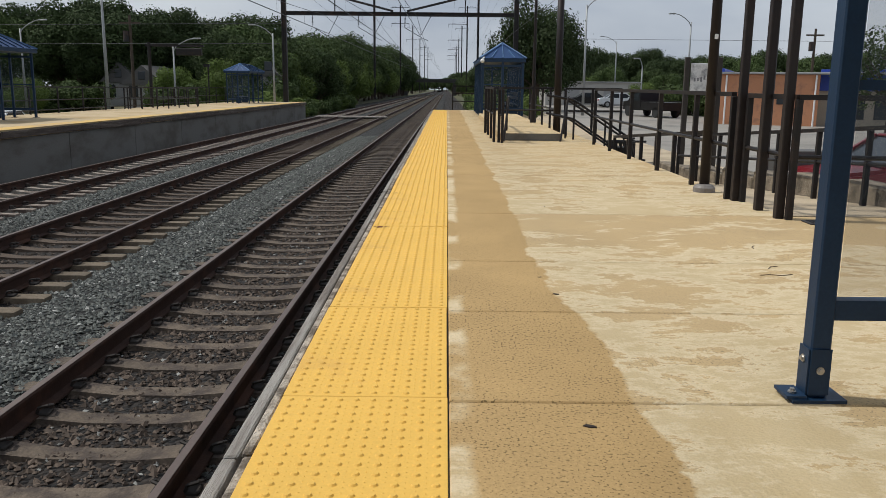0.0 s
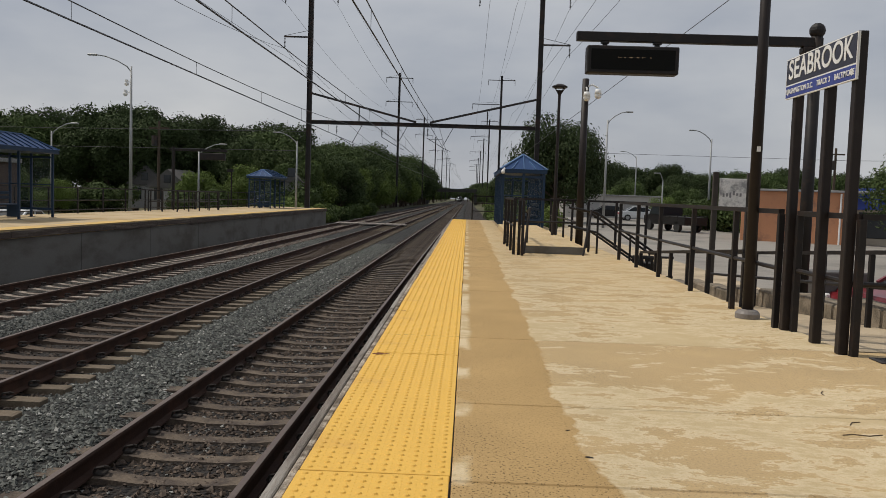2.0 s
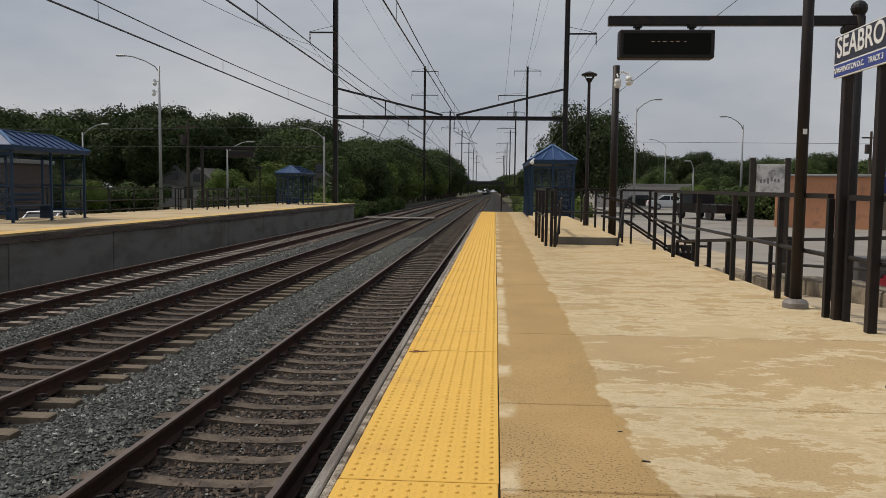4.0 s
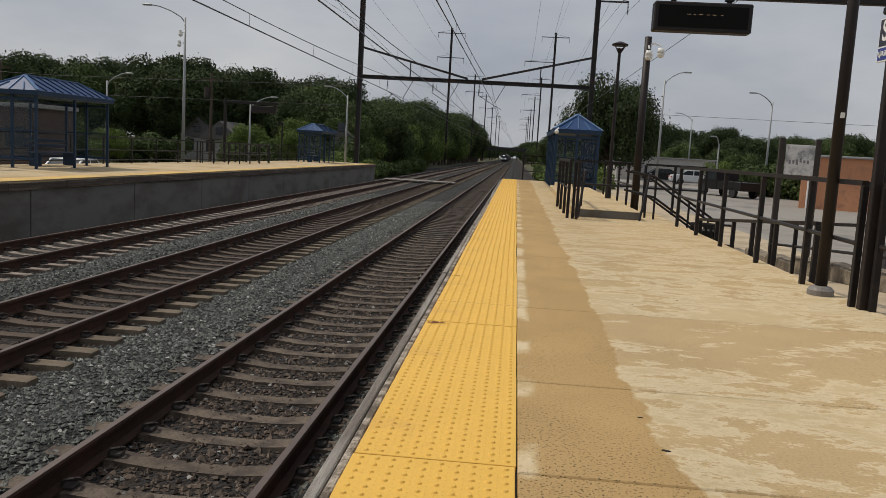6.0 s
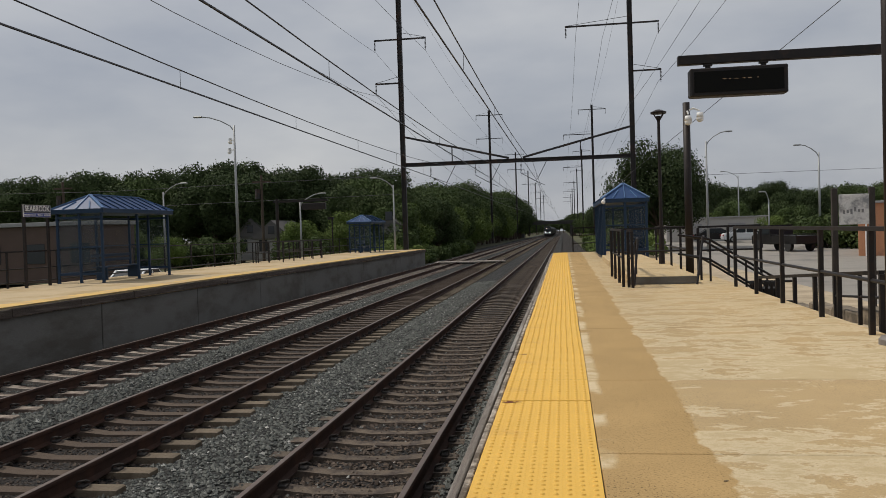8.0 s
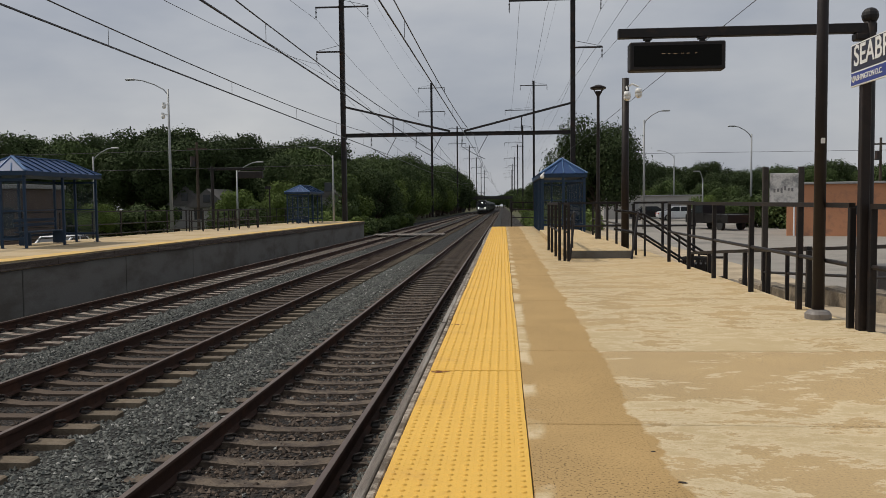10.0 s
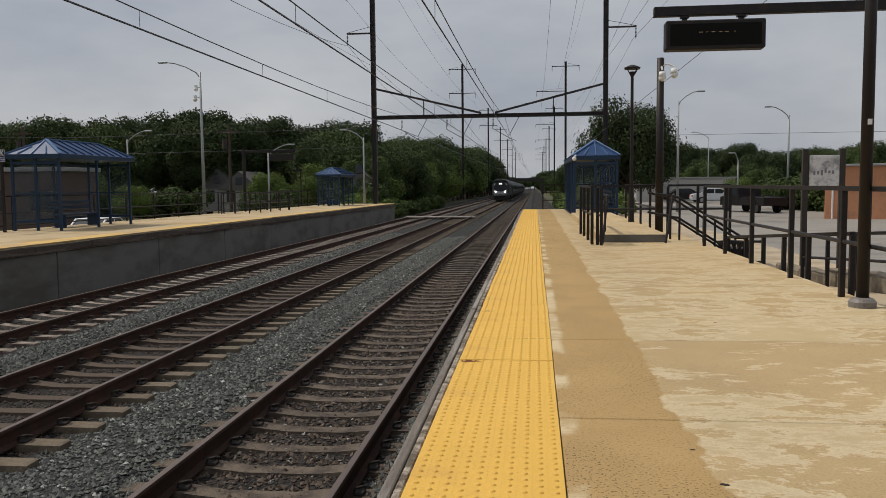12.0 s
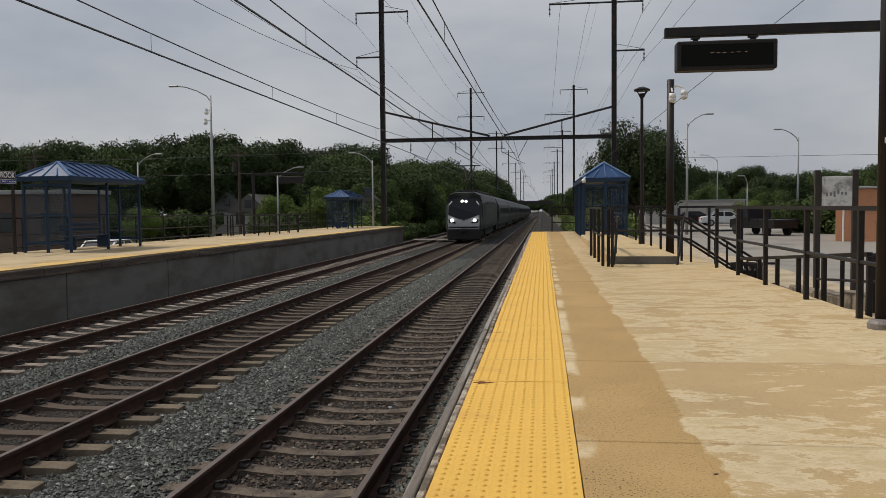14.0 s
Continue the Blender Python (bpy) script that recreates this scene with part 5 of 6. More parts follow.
# undergrowth that closes the view beneath the crowns
for i in range(16):
    spots.append((mid[1], -84 + 4 * i, 112 + rng.uniform(-3, 3), rng.uniform(0.6, 0.8)))
# street side
y = 150.0
while y < 420:
    spots.append((rng.choice(mid[:2]), 9.0 + rng.uniform(-1.5, 2.5), y, rng.uniform(1.0, 1.3)))
    y += 9 + y * 0.01
x = 14.0
while x < 110:
    spots.append((rng.choice(mid + big[2:]), x, 128 + rng.uniform(-8, 12), rng.uniform(0.78, 1.0)))
    spots.append((rng.choice(big), x + 2, 165 + rng.uniform(-8, 12), rng.uniform(0.78, 0.98)))
    x += 3.3
x = 13.0
while x < 70:
    spots.append((rng.choice(mid), x, 106 + rng.uniform(-3, 6), rng.uniform(0.5, 0.72)))
    x += 3.1
for x, y, s in ((8.2, 98, 0.6), (9.5, 112, 0.7), (7.8, 125, 0.66), (9.0, 138, 0.8), (26, 78, 0.62), (29.5, 80, 0.7), (23, 82, 0.55), (33, 83, 0.66), (20, 84, 0.6), (37, 80, 0.7), (-38, 74, 0.62), (-44, 77, 0.8), (-22.5, 74, 0.6), (-50, 74, 0.7)):
    spots.append((mid[2], x, y, s))
base_done = set()
for ob, x, y, s in spots:
    m = pose(x, y, -1.55 + fall(y), 0, 0, rng.uniform(0, 360))
    if ob in base_done:
        c = copy_thing(ob, m)
    else:
        base_done.add(ob)
        ob.matrix_basis = m
        c = ob
    c.scale = (s, s, s * rng.uniform(0.94, 1.06))
street_tree = tree(7.5, 4.7, "dense dark green street tree beyond the shelter", M_leaf_dark, 51, 36000, 0.105, 0.24, "street trees", 26)
street_tree.matrix_basis = pose(7.7, 70, -1.0)
street_tree.scale = (0.94, 0.94, 1.10)
young = tree(4.3, 2.1, "young street tree with pale trunk by the parked cars", M_leaf, 52, 6000, 0.065, 0.4, "street trees")
young.matrix_basis = pose(16.6, 30, -1.0)

shrubs = [bush(2.2, 2.0, "bright green bush beside the track", M_leaf_light, 61, 4600, 0.10), bush(1.7, 1.6, "low green bush beside the track", M_leaf, 62, 4200, 0.09), bush(2.8, 2.2, "tall light green bush", M_leaf, 63, 6500, 0.11)]
done = set()
sp = [(2, -36, 80), (2, -38.5, 79), (2, -41, 81), (2, -43.5, 79), (2, -46, 80.5), (2, -48.5, 79), (0, -14.4, 68.2), (1, -13.4, 68.6), (0, -13.6, 71), (0, -15.4, 70), (1, -12.9, 74), (0, -14.2, 77), (2, -16.0, 74), (1, -12.7, 80), (0, -13.8, 84), (1, -12.9, 90), (0, -13.6, 96), (1, -13, 104), (0, -14, 112), (2, -21.5, 66), (2, -23.5, 68), (1, -19, 68), (1, 4.2, 60), (1, 3.6, 48), (1, 4.4, 52), (1, 3.2, 44), (0, 4.6, 57), (1, 3.6, 64), (0, 4.4, 70), (0, 4.0, 88), (0, 4.6, 97), (1, 4.0, 105), (0, 4.8, 118), (0, 4.6, 132), (0, 4.8, 148), (0, 4.8, 66), (1, 3.9, 82), (1, 5.0, 75), (0, 5.5, 90), (2, 18.4, 62.5), (2, 20.6, 60.5), (2, 22.5, 61), (2, 25, 63), (0, 27, 58), (2, 19.6, 66), (2, 23.5, 67), (2, 29, 66)]
for k, x, y in sp:
    ob = shrubs[k]
    m = pose(x, y, -1.55 + fall(y) if x < 6 else -1.05, 0, 0, rng.uniform(0, 360))
    if k in done:
        c = copy_thing(ob, m)
    else:
        done.add(k)
        ob.matrix_basis = m
        c = ob
    s = rng.uniform(0.85, 1.2)
    c.scale = (s, s, s)

# weeds at the platform's end and along the walls
rngn = np.random.default_rng(12)
n = 9000
wx = np.concatenate([rngn.uniform(-0.6, 3.5, n // 2), rngn.uniform(-16, -12.3, n // 2)])
wy = np.concatenate([rngn.uniform(36.5, 60, n // 2), rngn.uniform(66.2, 80, n // 2)])
hh = rngn.uniform(0.25, 1.0, n)
dx, dy = rngn.normal(0, 0.12, n), rngn.normal(0, 0.12, n)
z0 = -1.6 + GRADE * wy
q = np.stack([np.stack([wx - 0.03, wy, z0], -1), np.stack([wx + 0.03, wy, z0], -1), np.stack([wx + dx, wy + dy, z0 + hh], -1)], 1).reshape(-1, 3)
me = bpy.data.meshes.new("weeds")
me.from_pydata(q.tolist(), [], (np.arange(n)[:, None] * 3 + np.array([[0, 1, 2]])).tolist())
me.materials.append(mat("dry_weeds", (0.11, 0.10, 0.045), 0.9, 0.3, 2, 10, island=0.5))
tagged(new("weeds", me), "tall dry weeds beyond the platform end", "weeds", kind="stuff")

# fence across the platform's end
railing("black railing closing the platform's far end", [(x, PLAT_END - 0.1, 0) for x in (0.25, 1.5, 2.9)], top=1.07, mids=(0.75, 0.4))

# ---- the road bridge far down the line ----
M_bridge = mat("dark_bridge_concrete", (0.055, 0.053, 0.05), 0.9, 0.2, 0.5, 8)
br = thing("road_bridge", "low dark road bridge over the tracks, far off", "bridge", at=(0, 345, -3.0))
bm = BM()
bm_box(bm, -34, 34, -4, 4, 4.9, 5.7)
part("deck", bm, M_bridge, br)
bm = BM()
bm_box(bm, -34, 34, -4.2, -4.0, 5.5, 6.3)
part("parapet", bm, M_bridge, br)
for x in (-17, 3.2, 12):
    bm = BM()
    bm_box(bm, x - 0.6, x + 0.6, -3.5, 3.5, -1.6, 4.6)
    part("pier", bm, M_bridge, br)
bm = BM()
bm_prism(bm, [(9, -1.7), (34, 4.5), (60, 4.5), (60, -1.7)], "y", -10, 10)
bm_prism(bm, [(-16, -1.7), (-34, 4.5), (-70, 4.5), (-70, -1.7)], "y", -10, 10)
part("embankment", bm, M_grass, br, "grassy embankment")


# ---- buildings ----
def wall_box(name, x0, x1, y0, y1, z0, z1, material, parent, label=""):
    bm = BM()
    bm_box(bm, x0, x1, y0, y1, z0, z1, 0.02)
    return part(name, bm, material, parent, label)


M_orange = mat("salmon_block_wall", (0.50, 0.235, 0.125), 0.85, 0.12, 0.7, 20, 0.1, dirt=(0.36, 0.18, 0.11), dirt_amount=0.25)
M_beige = mat("beige_wall", (0.42, 0.36, 0.28), 0.85, 0.12, 0.7, 20)
M_bluefascia = mat("bright_blue_fascia", (0.03, 0.07, 0.42), 0.5, 0.08)
M_roofgrey = mat("grey_flat_roof", (0.30, 0.30, 0.30), 0.9, 0.15)
M_dark = mat("dark_window_glass", (0.03, 0.035, 0.04), 0.15, 0.1)
shop = thing("shop_building", "single-storey salmon-coloured shop with blue fascia and flat roof", "building", at=(16.0, 48, STREET_Z - 0.2), rz=-22)
wall_box("wall", 0, 5.4, 0, 14, 0, 3, M_orange, shop)
wall_box("roof", -0.1, 13.5, -0.2, 14.3, 3, 3.12, M_roofgrey, shop)
wall_box("wall", 5.4, 13.3, 1.5, 14, 0, 3, M_beige, shop, "beige rendered front")
wall_box("fascia", 5.45, 13.5, 1.3, 1.49, 2.1, 3.3, M_bluefascia, shop, "bright blue fascia band")
wall_box("fascia", -0.2, -0.01, 4, 14.2, 2.2, 3.4, M_bluefascia, shop, "bright blue fascia band")
for x in (6.2, 8.4, 10.6):
    wall_box("window", x, x + 1.7, 1.44, 1.49, 0.5, 1.95, M_dark, shop, "dark shop window")
wall_box("hatch", 3.2, 3.6, -0.05, -0.01, 1.3, 1.8, M_dark, shop)
for x in (0.4, 5.2):
    bm = BM()
    bm_tube(bm, (x, -0.1, 0), (x, -0.1, 2.95), 0.05, n=7)
    part("downpipe", bm, M_white, shop)
vent = wall_box("roof_unit", 8.5, 10.3, 5, 7, 3.12, 4.3, M_galv, shop, "grey rooftop unit")

low = thing("warehouse", "long low white warehouse across the parking lot", "building", at=(0, 0, STREET_Z - 0.1))
M_pale = mat("pale_metal_cladding", (0.40, 0.385, 0.36), 0.7, 0.08, 0.5, 10)
wall_box("wall", 11.0, 21.5, 92, 104, 0, 2.5, M_pale, low)
wall_box("roof", 10.9, 21.6, 91.8, 104.2, 2.5, 2.62, M_roofgrey, low)
for x in (13.0, 17.5):
    wall_box("loading_door", x, x + 1.8, 91.95, 91.99, 0.0, 1.9, M_roofgrey, low, "grey roller door")

hall = thing("brick_building", "low brown brick building behind the far shelter", "building", at=(0, 0, -1.35))
M_brick = mat("brown_brick", (0.10, 0.068, 0.055), 0.9, 0.2, 1.5, 18, 0.2)
wall_box("wall", -38, -28.0, 46, 50, 0, 3.5, M_brick, hall)
wall_box("roof", -38.2, -27.8, 45.8, 50.2, 3.5, 3.75, M_roofgrey, hall)
wall_box("wall", -50, -38, 47, 58, 0, 3.5, M_beige, hall, "beige painted wall")
wall_box("door", -39.9, -38.7, 46.94, 46.99, 0, 2.6, M_brick, hall, "brown service door")
for x in (-36, -33, -30):
    wall_box("window", x, x + 1.3, 45.94, 45.99, 1.2, 2.4, M_dark, hall)


M_housewall = mat("weathered_siding", (0.30, 0.295, 0.28), 0.85, 0.12, 0.8, 12)
M_shingle = mat("dark_roof_shingles", (0.10, 0.095, 0.09), 0.9, 0.15)


def house(at, w, d, h, ridge, label, rz=0):
    s = thing("house", label, "house", "houses among the trees", at=at, rz=rz)
    wall_box("wall", -w / 2, w / 2, 0, d, 0, h, M_housewall, s)
    bm = BM()
    bm_prism(bm, [(-w / 2 - 0.3, h), (w / 2 + 0.3, h), (0, h + ridge)], "y", -0.3, d + 0.3)
    part("roof", bm, M_shingle, s)
    for x in (-w * 0.25, w * 0.25):
        wall_box("window", x - 0.45, x + 0.45, -0.05, -0.01, 1.0, 2.2, M_dark, s)
    wall_box("attic_window", -0.35, 0.35, -0.36, -0.305, h + 0.5, h + 1.3, M_dark, s)
    return s


house((-30.3, 82, -1.5), 4.0, 7, 2.3, 1.9, "small grey-white house with gabled roof among trees")
house((-16.2, 75, -1.9), 1.7, 4, 3.6, 0.9, "narrow pale shed at the far platform's end")
house((-34.2, 86, -1.5), 3.6, 7, 2.5, 2.1, "small pale house behind far platform")


# ---- vehicles ----
def car(label, paint, at, rz, scale=1.0, group="parked cars"):
    """A saloon: lower body, cabin, glass, wheels, lights. Its length runs along its own y."""
    c = thing("car", label, "car", group, at=at, rz=rz)
    bm = BM()
    bm_prism(bm, [(-2.2, 0.32), (-2.27, 0.6), (-2.12, 0.86), (-1.3, 0.94), (1.5, 0.98), (2.15, 0.9), (2.27, 0.62), (2.2, 0.32)], "x", -0.88, 0.88)
    bmesh.ops.bevel(bm, geom=bm.edges[:], offset=0.06, segments=2, affect="EDGES", clamp_overlap=True)
    part("body", bm, paint, c)
    bm = BM()
    bm_prism(bm, [(-1.3, 0.94), (-0.55, 1.40), (0.75, 1.41), (1.5, 0.98)], "x", -0.72, 0.72)
    bmesh.ops.bevel(bm, geom=bm.edges[:], offset=0.04, segments=1, affect="EDGES", clamp_overlap=True)
    part("cabin_glass", bm, M_dark, c, "dark tinted windows")
    bm = BM()
    bm_box(bm, -0.66, 0.66, -0.55, 0.72, 1.385, 1.44, 0.02)
    for y0, y1 in ((-1.28, -0.55), (1.46, 0.74)):
        for x in (-0.70, 0.70):
            bm_bar(bm, (x, y0, 0.96), (x * 0.96, y1, 1.41), 0.07)
    for x in (-0.71, 0.71):
        bm_bar(bm, (x, 0.1, 0.95), (x * 0.97, 0.1, 1.41), 0.08)
    part("roof", bm, paint, c)
    for x in (-0.83, 0.83):
        for y in (-1.35, 1.35):
            bm = BM()
            bm_tube(bm, (x - 0.1, y, 0.32), (x + 0.1, y, 0.32), 0.32, n=18)
            w = part("wheel", bm, M_tyre, c)
            bm = BM()
            bm_tube(bm, (x - 0.105, y, 0.32), (x + 0.105, y, 0.32), 0.19, n=12)
            part("rim", bm, M_galv, w)
    for x in (-0.66, 0.66):
        bm = BM()
        bm_box(bm, x - 0.16, x + 0.16, -2.29, -2.2, 0.64, 0.78, 0.02)
        part("headlight", bm, M_white, c)
        bm = BM()
        bm_box(bm, x - 0.16, x + 0.16, 2.2, 2.29, 0.66, 0.82, 0.02)
        part("tail_light", bm, mat("red_lens", (0.3, 0.01, 0.01), 0.3), c)
    for x in (-0.93, 0.93):
        bm = BM()
        bm_box(bm, x - 0.07, x + 0.07, -0.85, -0.7, 0.95, 1.07, 0.02)
        part("mirror", bm, paint, c)
    return c


M_red = mat("dark_red_car_paint", (0.16, 0.012, 0.018), 0.3, 0.06, spec=0.6)
M_silver = mat("pale_silver_car_paint", (0.62, 0.64, 0.66), 0.3, 0.05)
M_blackcar = mat("black_truck_paint", (0.012, 0.011, 0.011), 0.5, 0.1, spec=0.3)
car("dark red saloon car parked at the pavement", M_red, (8.3, 13.0, STREET_Z - 0.18), -84)
car("white car parked behind the far shelter", M_silver, (-19.4, 34.5, -1.62), 3)
car("white car parked at the warehouse", M_silver, (17.6, 84, STREET_Z - 0.1), 90)
car("dark car parked at the warehouse", M_blackcar, (15.2, 87, STREET_Z - 0.1), 90)

truck = thing("pickup_truck", "black flatbed truck parked across the lot", "truck", at=(14.8, 58.6, STREET_Z - 0.1), rz=-162)
truck.scale = (0.9, 0.9, 0.9)
bm = BM()
bm_prism(bm, [(-3.0, 0.5), (-3.0, 1.15), (-2.2, 1.25), (-1.75, 1.95), (-0.4, 1.98), (-0.3, 0.5)], "x", -0.95, 0.95)
part("cab", bm, M_blackcar, truck)
bm = BM()
bm_prism(bm, [(-2.16, 1.27), (-1.74, 1.85), (-0.5, 1.86), (-0.5, 1.27)], "x", -0.97, 0.97)
part("cab_glass", bm, M_dark, truck)
bm = BM()
bm_box(bm, -0.98, 0.98, -0.25, 3.0, 0.55, 1.18, 0.03)
part("flatbed", bm, M_blackcar, truck)
for x in (-0.97, 0.97):
    bm = BM()
    bm_bar(bm, (x, -0.2, 1.25), (x, 3.0, 1.25), 0.05)
    for y in (-0.2, 0.9, 2.0, 3.0):
        bm_bar(bm, (x, y, 0.95), (x, y, 1.25), 0.05)
    part("side_rail", bm, M_blackcar, truck)
for x in (-0.85, 0.85):
    for y in (-2.2, 1.9):
        bm = BM()
        bm_tube(bm, (x - 0.13, y, 0.42), (x + 0.13, y, 0.42), 0.42, n=16)
        part("wheel", bm, M_tyre, truck)

# utility poles far right
up = thing("utility_pole", "dark wooden utility pole with transformer and crossarm", "utility pole", at=(37, 84, -1.2))
bm = BM()
bm_tube(bm, (0, 0, 0), (0, 0, 8.2), 0.16, 0.12, n=8)
part("pole", bm, M_bark, up)
bm = BM()
bm_box(bm, -0.9, 0.9, -0.06, 0.06, 7.5, 7.65)
part("crossarm", bm, M_bark, up)
bm = BM()
bm_tube(bm, (-0.35, -0.1, 6.0), (-0.35, -0.1, 6.9), 0.25, n=10)
part("transformer", bm, M_gantry, up)
copy_thing(up, pose(-27.5, 72, -1.5))
copy_thing(up, pose(-46, 70, -1.5))


# ---- the train: an electric locomotive and its coaches ----
# body grey is darkened: the shade on the loco's side is in this colour
M_loco = mat("shaded_loco_grey", (0.026, 0.031, 0.031), 0.5, 0.08, 2, 30, spec=0.3)
M_loco_dark = mat("dark_loco_front", (0.008, 0.010, 0.014), 0.35, 0.1, spec=0.2)
M_loco_silver = mat("silver_front_stripe", (0.40, 0.41, 0.41), 0.45, 0.05)
M_coach = mat("stainless_coach_side", (0.036, 0.042, 0.041), 0.55, 0.1, 1, 20, metal=0.2, stretch=(1, 0.1, 8))
M_underframe = mat("underframe_grime", (0.018, 0.016, 0.015), 0.85, 0.3)
M_headlight = mat("lit_headlight", (1.0, 0.97, 0.88), 0.3, 0.01, emit=7.0)
BODY = [(-1.46, 0.95), (-1.49, 1.2), (-1.46, 2.9), (-1.25, 3.55), (-0.75, 3.78), (0.75, 3.78), (1.25, 3.55), (1.46, 2.9), (1.49, 1.2), (1.46, 0.95)]


def bogie(parent, y):
    bm = BM()
    bm_box(bm, -1.15, 1.15, y - 1.7, y + 1.7, 0.35, 0.9, 0.05)
    b = part("bogie", bm, M_underframe, parent)
    for dy in (-1.4, 1.4):
        for x in (-0.7525, 0.7525):
            bm = BM()
            bm_tube(bm, (x - 0.07, y + dy, 0.53), (x + 0.07, y + dy, 0.53), 0.53, n=18)
            part("wheel", bm, M_underframe, b)


loco = thing("locomotive", "grey and silver electric locomotive with dark windscreen and lit headlights", "locomotive")
# body: rings that narrow and slope at the cab
bm = BM()
rings = []
for y, sx, zt, zb in ((0.0, 0.80, 0.62, 0.9), (0.12, 0.88, 0.74, 0.9), (0.75, 0.955, 0.955, 0.92), (1.6, 1.0, 1.0, 0.95), (19.0, 1.0, 1.0, 0.95), (20.2, 0.86, 0.7, 0.95)):
    ring = []
    for x, z in BODY:
        zz = z if z < 2.2 else 2.2 + (z - 2.2) * (zt if y > 0.2 or z < 3 else zt)
        ring.append(bm.verts.new((x * sx, y + (0.55 * max(0.0, (z - 1.9)) if y < 0.5 else 0.0), max(zz, zb))))
    rings.append(ring)
for a, b in zip(rings[:-1], rings[1:]):
    for i in range(len(BODY)):
        j = (i + 1) % len(BODY)
        bm.faces.new((a[i], a[j], b[j], b[i]))
bm.faces.new(rings[0])
bm.faces.new(rings[-1])
bmesh.ops.recalc_face_normals(bm, faces=bm.faces[:])
part("body", bm, M_loco, loco)


def front(pts, off):
    """A plate on the raked cab front: (x, height) pairs."""
    out = []
    for x, z in pts:
        y = 0.55 * max(0.0, z - 1.9) - off
        out.append((x, y, z))
    return out


def plate(name, pts, off, material, label):
    bm = BM()
    f = bm_face(bm, *front(pts, off))
    bmesh.ops.recalc_face_normals(bm, faces=[f])
    if f.normal.y > 0:
        f.normal_flip()
    bmesh.ops.solidify(bm, geom=bm.faces[:], thickness=0.012)
    return part(name, bm, material, loco, label)


plate("nose", [(-1.17, 0.98), (1.17, 0.98), (1.20, 1.5), (1.18, 2.05), (0, 1.62), (-1.18, 2.05), (-1.20, 1.5)], 0.03, M_loco_silver, "silver lower nose")
plate("windscreen", [(-1.16, 2.02), (0, 1.55), (1.16, 2.02), (1.10, 2.75), (0.90, 3.12), (0.6, 3.3), (-0.6, 3.3), (-0.90, 3.12), (-1.10, 2.75)], 0.05, M_loco_dark, "wide dark windscreen mask with a pointed lower edge")
for s_ in (-1, 1):
    plate("light_pocket", [(s_ * 1.14, 1.72), (s_ * 0.58, 1.46), (s_ * 0.62, 1.36), (s_ * 1.10, 1.44)][::s_], 0.07, M_loco_dark, "dark headlight pocket")
    plate("corner_stripe", [(s_ * 0.88, 3.02), (s_ * 1.12, 2.76), (s_ * 1.16, 2.8), (s_ * 0.95, 3.1)][::s_], 0.06, M_loco_silver, "silver corner stripe")
plate("nose_band", [(-1.12, 1.04), (1.12, 1.04), (1.14, 1.14), (-1.14, 1.14)], 0.06, M_loco_dark, "dark band above the pilot")
bm = BM()
bm_box(bm, -1.25, 1.25, -0.12, 0.3, 0.15, 0.98, 0.08)
part("pilot", bm, M_underframe, loco, "dark pilot plate under the nose")
bm = BM()
bm_box(bm, -0.2, 0.2, -0.55, 0.0, 0.75, 1.0, 0.05)
part("coupler", bm, M_underframe, loco)
for x in (-0.86, 0.86):
    bm = BM()
    bm_tube(bm, (x, -0.10, 1.60), (x, 0.1, 1.60), 0.11, n=14)
    part("headlight", bm, M_headlight, loco, "round nose headlight")
for x in (-0.14, 0.14):
    bm = BM()
    bm_tube(bm, (x, 0.50, 3.05), (x, 0.75, 3.05), 0.085, n=12)
    part("headlight", bm, M_headlight, loco, "bright lit roof headlight")
bm = BM()
bm_box(bm, -0.8, 0.8, 3.0, 17.5, 3.78, 3.95, 0.05)
part("roof_gear", bm, M_underframe, loco, "dark roof equipment")
bm = BM()
bm_polytube(bm, [(-0.5, 5.6, 3.95), (-0.1, 3.9, 4.75), (-0.45, 5.3, 5.95)], 0.05, 6)
bm_polytube(bm, [(0.5, 5.6, 3.95), (0.1, 3.9, 4.75), (0.45, 5.3, 5.95)], 0.05, 6)
bm_box(bm, -0.9, 0.9, 5.2, 5.5, 5.95, 6.02)
part("pantograph", bm, M_underframe, loco, "raised pantograph")
bm = BM()
bm_box(bm, -1.2, 1.2, 5.6, 14.6, 0.3, 0.95, 0.05)
part("underframe", bm, M_underframe, loco)
for y in (3.6, 16.4):
    bogie(loco, y)
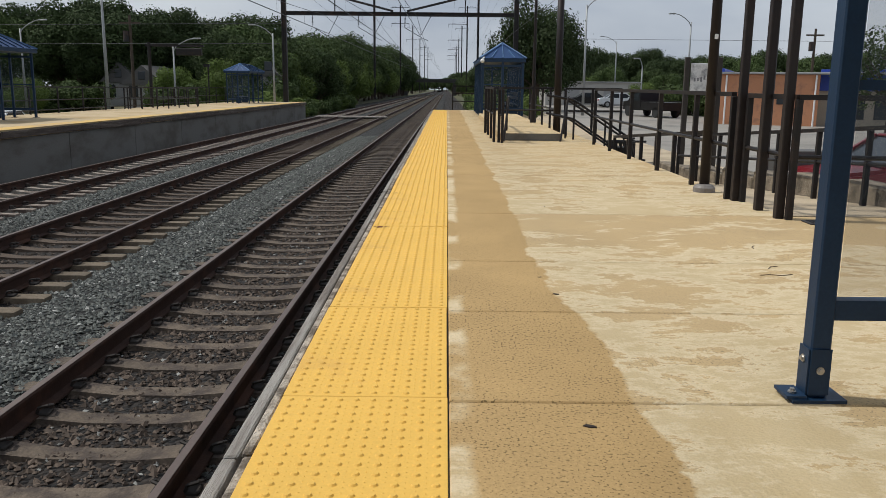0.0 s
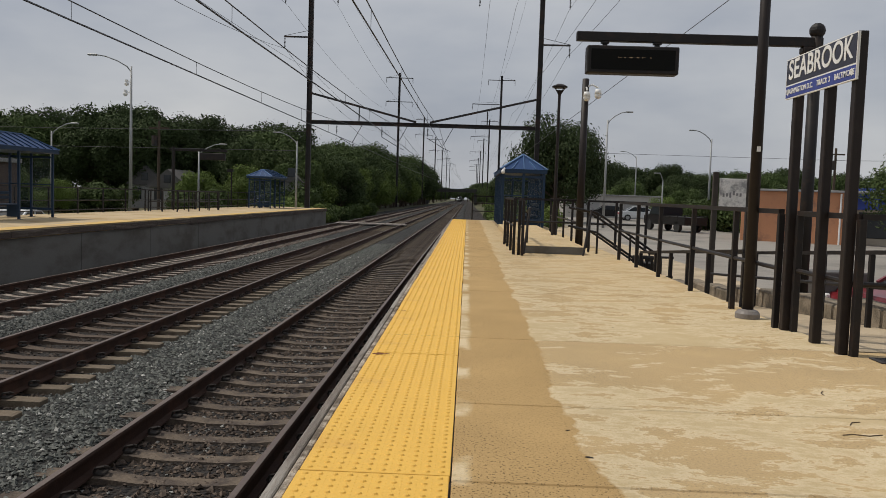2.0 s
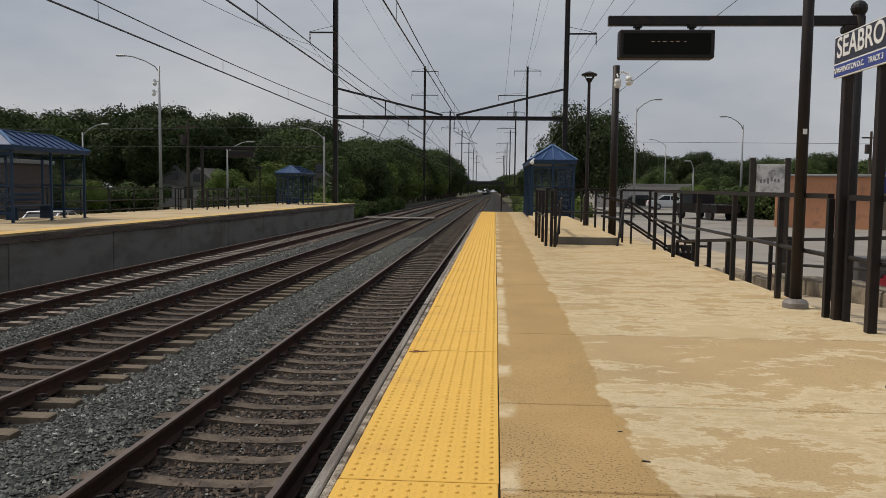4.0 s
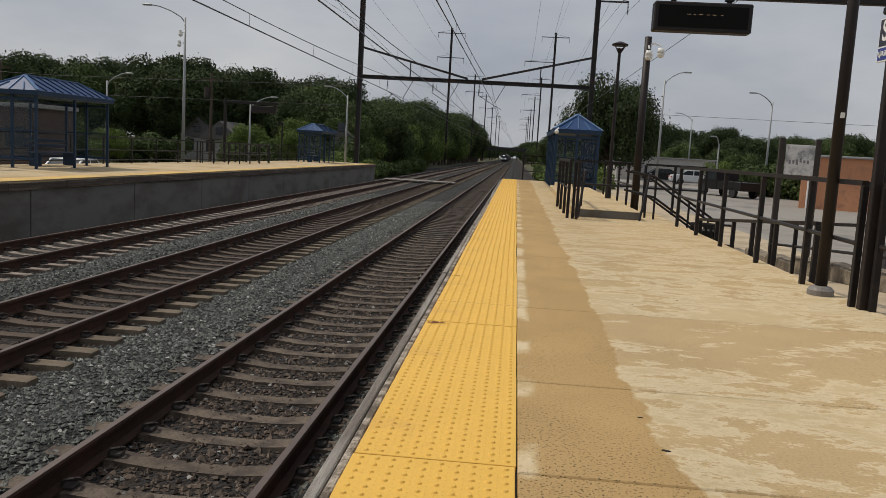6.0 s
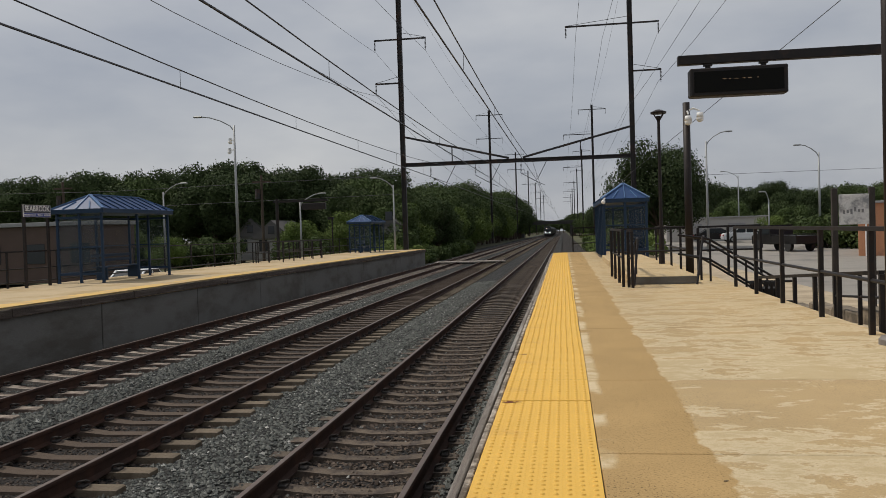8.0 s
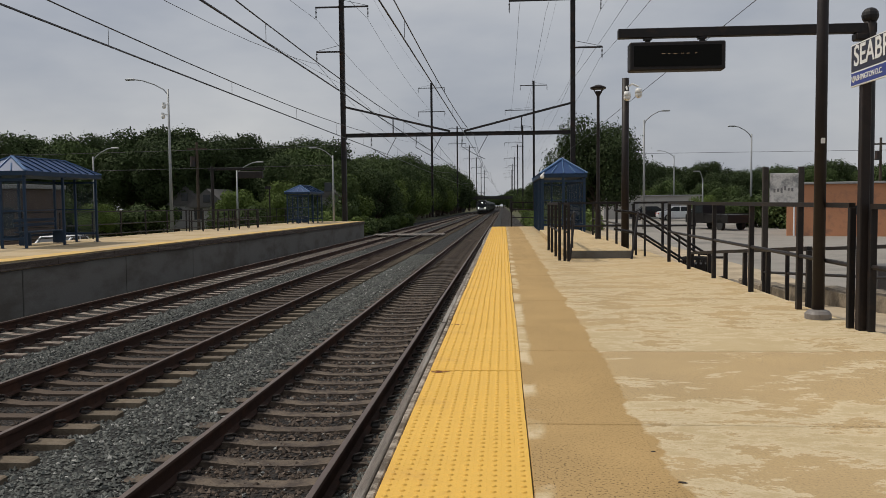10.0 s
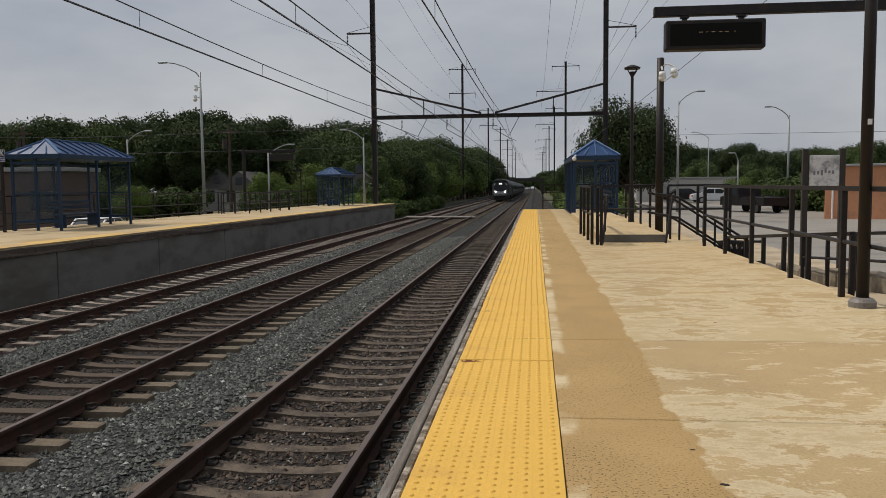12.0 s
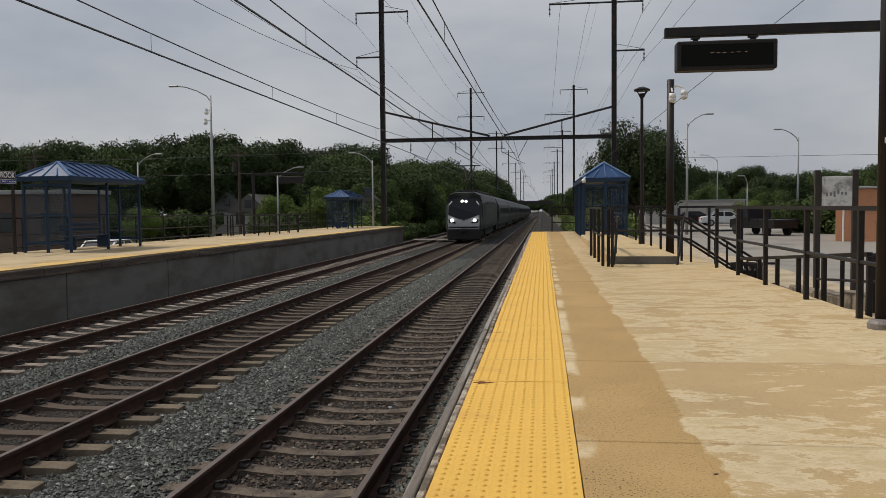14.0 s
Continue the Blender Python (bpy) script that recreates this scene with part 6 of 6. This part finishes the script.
for s in (-1, 1):
    bm = BM()
    bm_box(bm, s * 1.485, s * 1.50, 1.9, 2.7, 2.0, 2.75)
    part("side_window", bm, M_loco_dark, loco)
    bm = BM()
    bm_box(bm, s * 1.488, s * 1.502, 4.2, 16.0, 2.9, 3.05)
    part("vent_band", bm, M_loco_dark, loco)


def coach():
    c = thing("coach", "ribbed stainless-steel passenger coach with dark window band", "coach", "passenger coaches")
    prof = [(-1.40, 0.9), (-1.58, 1.6), (-1.60, 2.1), (-1.50, 2.9), (-1.15, 3.55), (-0.6, 3.85), (0.6, 3.85), (1.15, 3.55), (1.50, 2.9), (1.60, 2.1), (1.58, 1.6), (1.40, 0.9)]
    bm = BM()
    bm_prism(bm, prof, "y", 0.3, 25.8)
    part("body", bm, M_coach, c)
    for s in (-1, 1):
        bm = BM()
        bm_face(bm, (s * 1.615, 2.2, 2.02), (s * 1.615, 23.8, 2.02), (s * 1.555, 23.8, 2.62), (s * 1.555, 2.2, 2.62))
        bmesh.ops.solidify(bm, geom=bm.faces[:], thickness=0.02)
        part("window_band", bm, M_loco_dark, c, "dark continuous window band")
    bm = BM()
    bm_box(bm, -1.2, 1.2, 5.5, 20.5, 0.35, 0.9, 0.05)
    part("underframe", bm, M_underframe, c)
    bm = BM()
    bm_box(bm, -0.7, 0.7, -0.3, 0.3, 1.0, 3.6)
    part("gangway", bm, M_underframe, c)
    for y in (3.9, 22.2):
        bogie(c, y)
    return c


coaches = [coach()]
for i in range(7):
    coaches.append(copy_thing(coaches[0], Matrix.Identity(4)))
TRAIN_X = TRACKS[1]
SPEED, NOSE_END = 41.5, 61.5      # metres a second; the nose's place when the clip ends
TIMES = [0.0, 2.0, 4.0, 6.0, 8.0, 10.0, 12.0, 14.0]


def motions():
    """The train comes on at a steady speed along the middle track."""
    def nose(t):
        return NOSE_END + SPEED * (14.0 - t)
    walk(loco, [(t, pose(TRAIN_X, nose(t), RAIL_Z + fall(nose(t)), FALL)) for t in TIMES])
    for i, c in enumerate(coaches):
        walk(c, [(t, pose(TRAIN_X, nose(t) + 20.9 + 26.1 * i, RAIL_Z + fall(nose(t) + 20.9 + 26.1 * i), FALL)) for t in TIMES])


motions()
